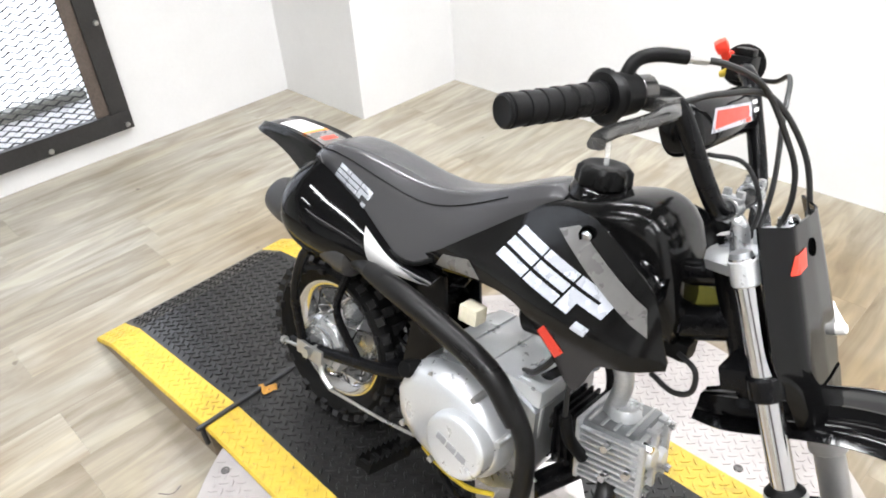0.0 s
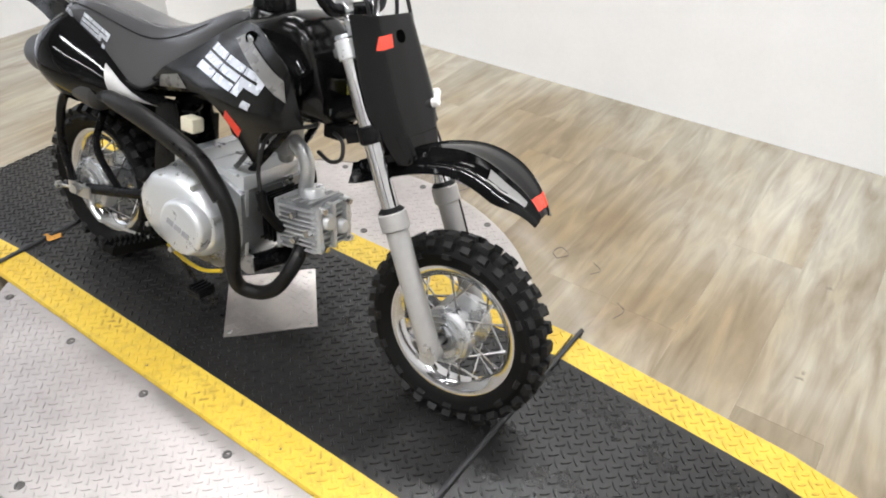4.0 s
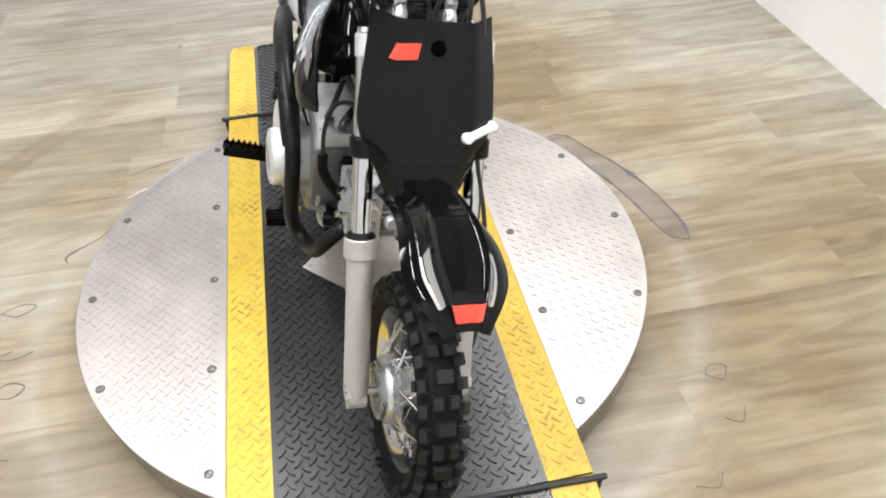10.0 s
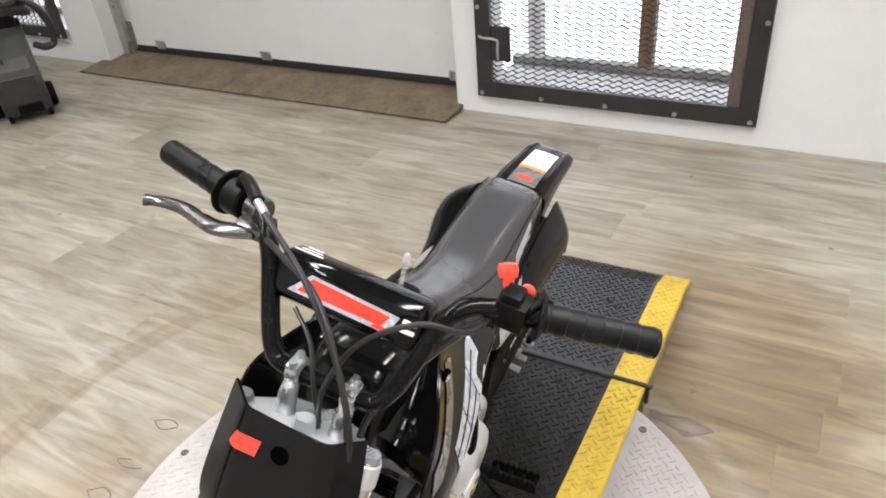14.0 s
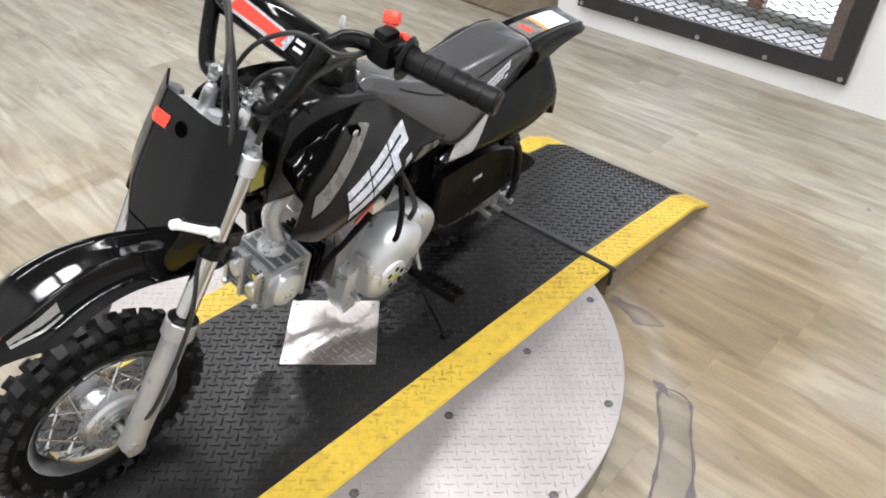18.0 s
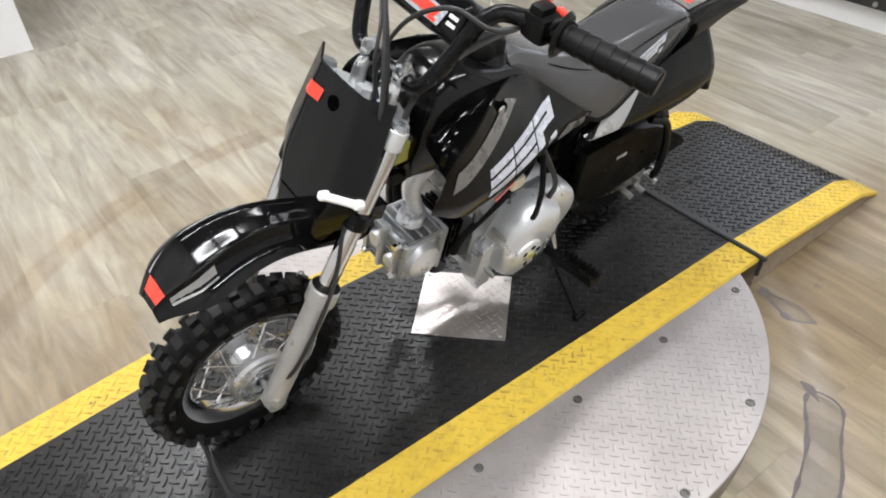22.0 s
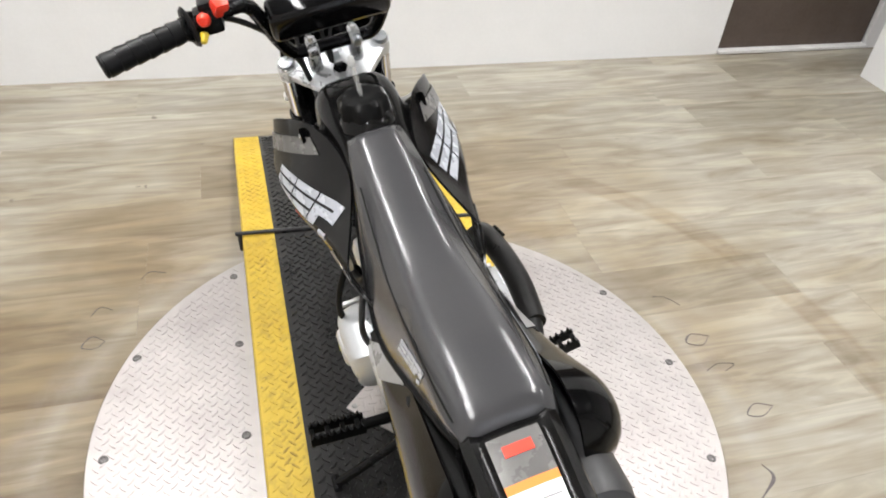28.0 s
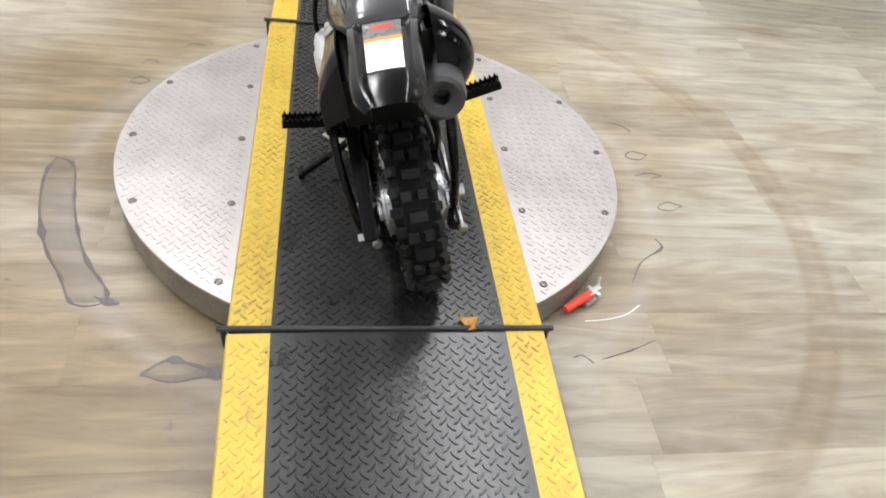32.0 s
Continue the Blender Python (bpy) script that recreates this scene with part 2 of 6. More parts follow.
def tread_alu(name="tread_aluminium", lo=0.36, hi=0.52, bright=1.06):
    m, t, b = nodes_of(name)
    geo = t.nodes.new("ShaderNodeNewGeometry")
    pos = geo.outputs["Position"]
    col = ramp(t, noise_tex(t, pos, 5.0, 7, 0.65), [(0.3, tuple(bright * v for v in (0.35, 0.325, 0.314))), (0.7, tuple(bright * v for v in (0.475, 0.448, 0.434)))])
    scr = ramp(t, noise_tex(t, pos, 90.0, 6, 0.75), [(0.60, grey(0)), (0.75, grey(0.5))])
    col = mixc(t, scr, col, (0.33, 0.31, 0.29))
    link(t, col, b.inputs["Base Color"])
    b.inputs["Metallic"].default_value = 0.95
    rr = ramp(t, noise_tex(t, pos, 14.0, 6, 0.7), [(0.3, grey(lo)), (0.7, grey(hi))])
    link(t, rr, b.inputs["Roughness"])
    bump(t, b, noise_tex(t, pos, 150.0, 5), 0.12, 0.001)
    return m


M_PLANK = plank_material()
M_SUBFLOOR = plain("subfloor", (0.10, 0.08, 0.06), 0.8)
M_WALL = plain("wall_paint", (0.80, 0.80, 0.80), 0.62, var=0.025, fine=70, bmp=0.12, rvar=0.06)
# ceiling grey is assumed, set for the bounce and reflections it gives
M_CEIL = plain("grey_ceiling_paint", (0.20, 0.20, 0.20), 0.85, var=0.1)
M_RUBBER = tread_rubber()
M_YELLOW = painted_rubber()
M_YELLOWLUG = painted_rubber("yellow_paint_rubbed_through", True)
M_ALU = tread_alu()
M_PLATE = tread_alu("bright_tread_aluminium", 0.27, 0.42, 1.65)
M_STEEL = plain("zinc_steel", (0.55, 0.55, 0.54), 0.35, 0.9, spots=0.3)
M_CASTSCREW = plain("grimy_screw_steel", (0.13, 0.125, 0.12), 0.4, 0.8, var=0.3)
M_SKIRT = plain("stained_steel_skirt", (0.25, 0.225, 0.19), 0.5, 0.5, var=0.3, spots=0.6)
M_BLACKSTEEL = plain("black_steel", (0.035, 0.034, 0.034), 0.42, 0.25, var=0.25, spots=0.3)
M_PLYWOOD = plain("oriented_strand_board", (0.14, 0.108, 0.066), 0.7, var=0.42, fine=42, bmp=0.25, spots=0.5)
M_SIDEWOOD = plain("plywood_edge", (0.24, 0.19, 0.135), 0.7, var=0.25, fine=60, spots=0.5)
M_DOORWHITE = plain("door_white_enamel", (0.76, 0.77, 0.76), 0.38, var=0.03, bmp=0.03)
M_BROWNDOOR = plain("brown_laminate", (0.085, 0.062, 0.05), 0.5, var=0.15, fine=60)
M_WEATHER = plain("rubber_seal", (0.02, 0.02, 0.022), 0.6)
M_WOODPOST = plain("stained_wood", (0.22, 0.11, 0.06), 0.5, var=0.3, fine=50)
M_RUST = plain("grimy_brown_steel", (0.12, 0.095, 0.08), 0.6, 0.2, var=0.4, spots=0.6)
M_RAIL = plain("weathered_rail", (0.24, 0.24, 0.21), 0.6, var=0.3, spots=0.4)
M_SILL = plain("dusty_sill", (0.70, 0.69, 0.68), 0.7, var=0.2)
M_DAY = glow("daylight_backdrop", (0.93, 0.95, 1.0), 2.4)
M_TUBE = glow("tube_diffuser", (1.0, 0.97, 0.93), 5.0)


# ---- mesh helpers ----
def mesh_object(name, bm, material, smooth=False, angle=40):
    me = bpy.data.meshes.new(name)
    bmesh.ops.recalc_face_normals(bm, faces=bm.faces)
    if smooth:
        for f in bm.faces:
            f.smooth = True
        for e in bm.edges:
            if len(e.link_faces) == 2 and e.calc_face_angle(0) > radians(angle):
                e.smooth = False
    bm.to_mesh(me)
    bm.free()
    me.materials.append(material)
    return new(name, me)


def part(name, bm, material, parent, label="", smooth=True, angle=40):
    ob = mesh_object(name, bm, material, smooth, angle)
    ob.parent = parent
    if label:
        tagged(ob, label)
    return ob


def shared(name, source, parent, m=None):
    """One more object on the mesh of a part."""
    ob = new(name, source.data)
    ob.parent = parent
    if m is not None:
        ob.matrix_basis = m
    return ob


def thing(name, label, category, m=None, group="", kind=""):
    ob = new(name)
    ob.empty_display_size = 0.05
    if m is not None:
        ob.matrix_basis = m
    return tagged(ob, label, category, group, kind)


def add_box(bm, x0, x1, y0, y1, z0, z1, bevel=0.0, m=None):
    vs = [bm.verts.new((x, y, z)) for x in (x0, x1) for y in (y0, y1) for z in (z0, z1)]
    quads = ((0, 1, 3, 2), (4, 6, 7, 5), (0, 4, 5, 1), (2, 3, 7, 6), (0, 2, 6, 4), (1, 5, 7, 3))
    fs = [bm.faces.new([vs[i] for i in q]) for q in quads]
    bmesh.ops.recalc_face_normals(bm, faces=fs)
    out = vs
    if bevel:
        es = list({e for f in fs for e in f.edges})
        r = bmesh.ops.bevel(bm, geom=es, offset=bevel, segments=2, profile=0.7, affect="EDGES")
        out = list({v for f in r["faces"] for v in f.verts})
    if m is not None:
        bmesh.ops.transform(bm, matrix=m, verts=out)
    return out


def box(x0, x1, y0, y1, z0, z1, bevel=0.0):
    bm = bmesh.new()
    add_box(bm, x0, x1, y0, y1, z0, z1, bevel)
    return bm


def axis_frame(d):
    d = Vector(d).normalized()
    a = d.cross(Vector((0, 0, 1)))
    if a.length < 1e-3:
        a = d.cross(Vector((0, 1, 0)))
    a.normalize()
    return a, d.cross(a).normalized()


def add_rings(bm, rings, cap=True, closed=False):
    """Joins rings of points of one length into a skin."""
    vr = [[bm.verts.new(p) for p in r] for r in rings]
    n = len(vr[0])
    pairs = list(zip(vr, vr[1:])) + ([(vr[-1], vr[0])] if closed else [])
    for a, b in pairs:
        for i in range(n):
            bm.faces.new((a[i], a[(i + 1) % n], b[(i + 1) % n], b[i]))
    if cap and not closed:
        bm.faces.new(list(reversed(vr[0])))
        bm.faces.new(vr[-1])
    return vr


def circle(c, a, b, r, n):
    return [Vector(c) + a * (r * math.cos(2 * math.pi * i / n)) + b * (r * math.sin(2 * math.pi * i / n)) for i in range(n)]


def add_cyl(bm, p0, p1, r0, r1=None, n=16, bevel=0.0):
    p0, p1 = Vector(p0), Vector(p1)
    r1 = r0 if r1 is None else r1
    a, b = axis_frame(p1 - p0)
    d = (p1 - p0).normalized()
    if bevel:
        rings = [circle(p0, a, b, r0 - bevel, n), circle(p0 + d * bevel, a, b, r0, n), circle(p1 - d * bevel, a, b, r1, n), circle(p1, a, b, r1 - bevel, n)]
    else:
        rings = [circle(p0, a, b, r0, n), circle(p1, a, b, r1, n)]
    add_rings(bm, rings)


def cyl(p0, p1, r0, r1=None, n=16, bevel=0.0):
    bm = bmesh.new()
    add_cyl(bm, p0, p1, r0, r1, n, bevel)
    return bm


def smooth_path(pts, per=6):
    """A Catmull-Rom curve through points."""
    p = [Vector(q) for q in pts]
    p = [p[0] * 2 - p[1]] + p + [p[-1] * 2 - p[-2]]
    out = []
    for i in range(1, len(p) - 2):
        for k in range(per):
            u = k / per
            a, b, c, d = p[i - 1], p[i], p[i + 1], p[i + 2]
            out.append(0.5 * ((2 * b) + (c - a) * u + (2 * a - 5 * b + 4 * c - d) * u * u + (3 * b - a - 3 * c + d) * u ** 3))
    out.append(p[-2])
    return out


def add_tube(bm, pts, r, n=10, per=6, cap=True):
    path = smooth_path(pts, per) if per else [Vector(q) for q in pts]
    rad = r if callable(r) else (lambda u: r)
    d = (path[1] - path[0]).normalized()
    a, b = axis_frame(d)
    rings = []
    for i, q in enumerate(path):
        nd = (path[min(i + 1, len(path) - 1)] - path[max(i - 1, 0)]).normalized()
        rot = d.rotation_difference(nd)
        a, b, d = rot @ a, rot @ b, nd
        rings.append(circle(q, a, b, rad(i / (len(path) - 1)), n))
    add_rings(bm, rings, cap)


def tube(pts, r, n=10, per=6):
    bm = bmesh.new()
    add_tube(bm, pts, r, n, per)
    return bm


def add_revolve(bm, profile, center, axis, n=32, closed=True):
    """Turns a profile of (radius, along) about an axis through a centre."""
    a, b = axis_frame(axis)
    d = Vector(axis).normalized()
    rings = [circle(Vector(center) + d * h, a, b, r, n) for r, h in profile]
    add_rings(bm, rings, cap=not closed, closed=closed)


def revolve(profile, center, axis, n=32, closed=True):
    bm = bmesh.new()
    add_revolve(bm, profile, center, axis, n, closed)
    return bm


def add_sheet(bm, fn, nu, nv, thick):
    """A curved panel: fn(u, v) gives its outer face; its inner face lies thick behind it."""
    grid = [[Vector(fn(i / nu, j / nv)) for j in range(nv + 1)] for i in range(nu + 1)]

    def at(i, j):
        return grid[min(max(i, 0), nu)][min(max(j, 0), nv)]

    outer, inner = [], []
    for i in range(nu + 1):
        ro, ri = [], []
        for j in range(nv + 1):
            nrm = (at(i + 1, j) - at(i - 1, j)).cross(at(i, j + 1) - at(i, j - 1))
            nrm = nrm.normalized() if nrm.length > 1e-9 else Vector((0, 0, 1))
            ro.append(bm.verts.new(grid[i][j]))
            ri.append(bm.verts.new(grid[i][j] - nrm * thick))
        outer.append(ro)
        inner.append(ri)
    for i in range(nu):
        for j in range(nv):
            bm.faces.new((outer[i][j], outer[i + 1][j], outer[i + 1][j + 1], outer[i][j + 1]))
            bm.faces.new((inner[i][j], inner[i][j + 1], inner[i + 1][j + 1], inner[i + 1][j]))
    for i in range(nu):
        bm.faces.new((outer[i][0], inner[i][0], inner[i + 1][0], outer[i + 1][0]))
        bm.faces.new((outer[i][nv], outer[i + 1][nv], inner[i + 1][nv], inner[i][nv]))
    for j in range(nv):
        bm.faces.new((outer[0][j], outer[0][j + 1], inner[0][j + 1], inner[0][j]))
        bm.faces.new((outer[nu][j], inner[nu][j], inner[nu][j + 1], outer[nu][j + 1]))


def sheet(fn, nu, nv, thick):
    bm = bmesh.new()
    add_sheet(bm, fn, nu, nv, thick)
    return bm


def lerp(a, b, u):
    return a + (b - a) * u


def curve1(points):
    """A smooth function through (place, value) pairs."""
    xs = [p for p, _ in points]
    ys = [v for _, v in points]

    def f(x):
        if x <= xs[0]:
            return ys[0]
        if x >= xs[-1]:
            return ys[-1]
        i = max(k for k in range(len(xs) - 1) if xs[k] <= x)
        u = (x - xs[i]) / (xs[i + 1] - xs[i])
        m0 = (ys[i + 1] - ys[max(i - 1, 0)]) / (xs[i + 1] - xs[max(i - 1, 0)])
        m1 = (ys[min(i + 2, len(xs) - 1)] - ys[i]) / (xs[min(i + 2, len(xs) - 1)] - xs[i])
        h = xs[i + 1] - xs[i]
        return (2 * u ** 3 - 3 * u * u + 1) * ys[i] + (u ** 3 - 2 * u * u + u) * h * m0 + (3 * u * u - 2 * u ** 3) * ys[i + 1] + (u ** 3 - u * u) * h * m1

    return f


def add_prism(bm, outline, y0, y1, bevel=0.0):
    """A flat outline in x and z, given depth along y."""
    a = [bm.verts.new((x, y0, z)) for x, z in outline]
    b = [bm.verts.new((x, y1, z)) for x, z in outline]
    n = len(a)
    fs = [bm.faces.new(a), bm.faces.new(list(reversed(b)))]
    for i in range(n):
        fs.append(bm.faces.new((a[i], b[i], b[(i + 1) % n], a[(i + 1) % n])))
    bmesh.ops.recalc_face_normals(bm, faces=fs)
    if bevel:
        es = list({e for f in fs[:2] for e in f.edges})
        bmesh.ops.bevel(bm, geom=es, offset=bevel, segments=2, profile=0.7, affect="EDGES")


def prism(outline, y0, y1, bevel=0.0):
    bm = bmesh.new()
    add_prism(bm, outline, y0, y1, bevel)
    return bm


# ---- the room ----
def wall(name, label, *boxes):
    bm = bmesh.new()
    for b in boxes:
        add_box(bm, *b)
    return tagged(mesh_object(name, bm, M_WALL), label, "wall", kind="structure")


T = 0.2
G0, G1, GTOP = -3.62, -1.065, 2.3          # garage door opening along y
W0, W1, WB, WT = -0.934, 0.318, 0.094, 2.05   # barred window along y
wall("wall_back", "white painted wall with a barred window and a garage door",
     (X_BACK - T, X_BACK, G1, W0 + 0.03, 0, CEIL), (X_BACK - T, X_BACK, W0 + 0.03, W1 - 0.03, 0, WB + 0.03),
     (X_BACK - T, X_BACK, W0 + 0.03, W1 - 0.03, WT - 0.03, CEIL), (X_BACK - T, X_BACK, W1 - 0.03, 1.062, 0, CEIL),
     (X_BACK - T, X_BACK, G0, G1, GTOP, CEIL), (X_BACK - T, X_BACK, -3.95, G0, 0, CEIL),
     (X_BACK - T, X_BACK, -4.95, -3.95, 0, 0.12), (X_BACK - T, X_BACK, -4.95, -3.95, 1.6, CEIL),
     (X_BACK - T, X_BACK, Y_FAR, -4.95, 0, CEIL))
wall("wall_pier", "white painted boxed-in pier in the corner", (X_BACK - T, -1.729, 1.062, Y_SIDE + T, 0, CEIL))
wall("wall_side", "long plain white painted wall", (-1.729, X_FRONT + T, Y_SIDE, Y_SIDE + T, 0, CEIL))
# the front wall stands a little out of square
SKEW = pose(X_FRONT, Y_SIDE, 0, 0, 0, -0.5)
DOOR_Y = -3.49
front = wall("wall_front", "white painted wall beside a brown door", (0, T, DOOR_Y, 0, 0, CEIL),
             (0, T, DOOR_Y - 0.84, DOOR_Y, 2.08, CEIL), (0, T, Y_FAR - Y_SIDE, DOOR_Y - 0.84, 0, CEIL))
front.matrix_world = SKEW
wall("wall_partition", "short free-standing white painted partition", (0.42, 1.48, -2.585, -2.445, 0, CEIL))
wall("wall_far", "white wall far behind the work area", (X_BACK - T, X_FRONT + T, Y_FAR - T, Y_FAR, 0, CEIL))
outlet = thing("wall_outlet", "white plastic wall outlet at the end of the partition", "outlet", pose(0.42, -2.515, 0.33))
# unseen ceiling, added to close the room and temper its light
tagged(mesh_object("ceiling", box(X_BACK - T, X_FRONT + T, Y_FAR - T, Y_SIDE + T, CEIL, CEIL + 0.1), M_CEIL), "plain grey ceiling out of view", "ceiling", kind="structure")

part("cover_plate", box(-0.007, 0.0, -0.035, 0.035, -0.057, 0.057, 0.002), M_DOORWHITE, outlet)
for oz in (-0.022, 0.022):
    part("socket", box(-0.009, -0.006, -0.016, 0.016, oz - 0.014, oz + 0.014, 0.001), M_WEATHER, outlet, "dark socket face", smooth=False)
for tx, ty in TUBES:
    fx = thing("ceiling_light", "long white ceiling light fixture with a tube diffuser", "lamp", pose(tx, ty, CEIL), "ceiling lights")
    part("housing", box(-0.45, 0.45, -0.08, 0.08, -0.05, -0.002, 0.008), M_DOORWHITE, fx)
    part("diffuser", box(-0.40, 0.40, -0.05, 0.05, -0.075, -0.05, 0.006), M_TUBE, fx, "glowing white diffuser")

# garage door with its sections, seal and fittings
door = thing("garage_door", "closed white sectional garage door with a black rubber seal", "garage door", pose(X_BACK - 0.17, 0, 0), kind="structure")
for k in range(4):
    z0 = 0.075 + k * 0.56
    part("door_panel", box(-0.045, 0.0, G0, G1, z0 + 0.003, z0 + 0.557, 0.004), M_DOORWHITE, door, smooth=False)
part("bottom_seal", box(-0.04, 0.004, G0 + 0.05, G1, 0.050, 0.090, 0.006), M_WEATHER, door, "black rubber bottom seal")
for y in (G0 + 0.32, -2.42, G1 - 0.09):
    for z in (0.10, 0.62):
        hb = bmesh.new()
        add_box(hb, 0.0, 0.012, y - 0.035, y + 0.035, z - 0.02, z + 0.03, 0.003)
        add_cyl(hb, (0.016, y - 0.03, z + 0.03), (0.016, y + 0.03, z + 0.03), 0.008)
        if z > 0.5:
            add_prism(hb, [(0.001, z), (0.018, z - 0.01), (0.004, z - 0.09)], y - 0.02, y + 0.02)
        part("hinge", hb, M_STEEL, door, "galvanised hinge")
for y, s in ((G0 + 0.03, 1), (G1 - 0.03, -1)):
    tb = bmesh.new()
    add_box(tb, 0.0, 0.06, y - 0.006, y + 0.006, 0.02, GTOP, 0.002)
    add_box(tb, 0.05, 0.056, y - 0.03, y + 0.03, 0.02, GTOP, 0.002)
    part("track", tb, M_STEEL, door, "galvanised steel door track")
    bb = bmesh.new()
    add_box(bb, 0.002, 0.008, y + s * 0.01 - 0.05, y + s * 0.01 + 0.05, 0.06, 0.24, 0.002)
    add_cyl(bb, (0.008, y, 0.12), (0.035, y, 0.12), 0.022)
    part("corner_bracket", bb, M_STEEL, door, "galvanised corner bracket with a roller")

board = thing("threshold_board", "worn brown particle board ramp at the garage door", "board", pose(0, 0, 0))
part("board_top", prism([(-2.10, 0.004), (-2.10, 0.012), (-2.49, 0.045), (-2.49, 0.004)], G0 - 0.08, G1 + 0.03, 0.002), M_PLYWOOD, board, smooth=False)


def mesh_gate(y0, y1, z0, z1, name, label, fine):
    """A steel frame with expanded-metal mesh before a glazed window."""
    g = thing(name, label, "window", pose(X_BACK, 0, 0), kind="structure")
    fw = 0.075
    for nm, b in (("bottom_rail", (0.002, 0.03, y0, y1, z0, z0 + fw)), ("top_rail", (0.002, 0.03, y0, y1, z1 - fw, z1)),
                  ("side_rail", (0.002, 0.03, y0, y0 + fw, z0 + fw, z1 - fw)), ("side_rail", (0.002, 0.03, y1 - fw, y1, z0 + fw, z1 - fw))):
        part(nm, box(*b, 0.003), M_BLACKSTEEL, g, smooth=False)
    nb = 5
    for i in range(nb):
        y = lerp(y0 + 0.022, y1 - 0.024, i / (nb - 1))
        part("bolt", cyl((0.03, y, z0 + 0.018), (0.038, y, z0 + 0.018), 0.011, 0.008, 8), M_STEEL, g)
    for i in range(1, 5):
        z = z0 + i * 0.42
        if z < z1 - 0.1:
            for y in (y0 + 0.018, y1 - 0.018):
                part("bolt", cyl((0.03, y, z), (0.038, y, z), 0.011, 0.008, 8), M_STEEL, g)
    bm = bmesh.new()
    pw, ph, t = 0.052, 0.024, 0.0040
    ny, nz = int((y1 - y0 - 2 * fw) / pw) + 1, int((z1 - z0 - 2 * fw) / ph) + 1
    sy, sz = (y1 - y0 - 2 * fw) / ny, (z1 - z0 - 2 * fw) / nz
    for i in range(ny):
        for k in range(nz):
            a0, b0 = y0 + fw + i * sy, z0 + fw + k * sz
            cy, cz = a0 + sy / 2, b0 + sz / 2
            for p, q in (((a0, cz), (cy, b0 + sz)), ((cy, b0 + sz), (a0 + sy, cz)), ((a0 + sy, cz), (cy, b0)), ((cy, b0), (a0, cz))):
                dy, dz = q[0] - p[0], q[1] - p[1]
                ln = math.hypot(dy, dz)
                ny_, nz_ = -dz / ln * t / 2, dy / ln * t / 2
                vs = [bm.verts.new((x, p[0] + s * ny_, p[1] + s * nz_)) for x, s in ((0.008, -1), (0.014, 1))]
                ws = [bm.verts.new((x, q[0] + s * ny_, q[1] + s * nz_)) for x, s in ((0.008, -1), (0.014, 1))]
                bm.faces.new((vs[0], ws[0], ws[1], vs[1]))
    tagged(part("expanded_mesh", bm, M_BLACKSTEEL, g, "black expanded steel mesh", smooth=False), kind="stuff")
    # glazing behind
    part("sill", box(-T - 0.17, -0.03, y0 + 0.03, y1 - 0.03, z0 + 0.03, z0 + 0.045), M_SILL, g, "dusty window sill", smooth=False)
    part("window_rail", box(-T - 0.18, -T - 0.12, y0 + 0.03, y1 - 0.03, z0 + 0.045, z0 + 0.085, 0.004), M_RAIL, g, smooth=False)
    for y in ((y0 + 0.14,) if not fine else (y0 + 0.15, lerp(y0, y1, 0.56))):
        part("window_post", box(-T - 0.18, -T - 0.12, y - 0.035, y + 0.035, z0 + 0.085, z1 - 0.03, 0.004), M_WOODPOST if y > y0 + 0.2 else M_SILL, g, "stained wooden window post", smooth=False)
    return g


gate = mesh_gate(W0, W1, WB, WT, "window_1", "black steel gate with expanded mesh before a window", True)
part("lock_plate", box(0.012, 0.022, W0 + 0.075, W0 + 0.17, 0.27, 0.43, 0.002), M_BLACKSTEEL, gate, "black steel lock plate", smooth=False)
hb = bmesh.new()
add_tube(hb, [(0.03, W0 + 0.02, 0.385), (0.06, W0 + 0.05, 0.385), (0.06, W0 + 0.12, 0.38), (0.06, W0 + 0.125, 0.34), (0.06, W0 + 0.125, 0.29)], 0.006, 8)
part("lever_handle", hb, M_STEEL, gate, "bright steel lever handle")
part("hinge_bar", box(0.004, 0.020, W1 - 0.125, W1 - 0.075, WB + 0.075, WT - 0.075, 0.003), M_RUST, gate, "rusty brown hinge bar", smooth=False)
mesh_gate(-4.92, -3.98, 0.15, 1.57, "window_2", "small black barred window", False)
tagged(mesh_object("backdrop", box(X_BACK - 1.3, X_BACK - 1.28, -6.5, 2.5, -0.3, 3.2), M_DAY), "bright overcast daylight outside", "backdrop", kind="structure")

bd = thing("door_1", "plain dark brown interior door", "door", SKEW @ pose(0.02, DOOR_Y, 0), kind="structure")
part("door_leaf", box(0.0, 0.04, -0.83, -0.006, 0.02, 2.05, 0.003), M_BROWNDOOR, bd, smooth=False)
part("threshold", box(-0.035, 0.1, -0.84, -0.002, 0.004, 0.018, 0.003), M_SILL, bd, "pale metal threshold", smooth=False)
part("handle", tube([(0, -0.75, 1.02), (-0.05, -0.75, 1.02), (-0.06, -0.73, 1.02), (-0.06, -0.64, 1.02)], 0.009), M_STEEL, bd, "steel lever handle")

# ---- turntable and ramp ----
TOP, DISC_TOP, DISC_R, HALF, SEAM = 0.104, 0.097, 0.622, 0.308, 0.613
STRIPE = 0.081


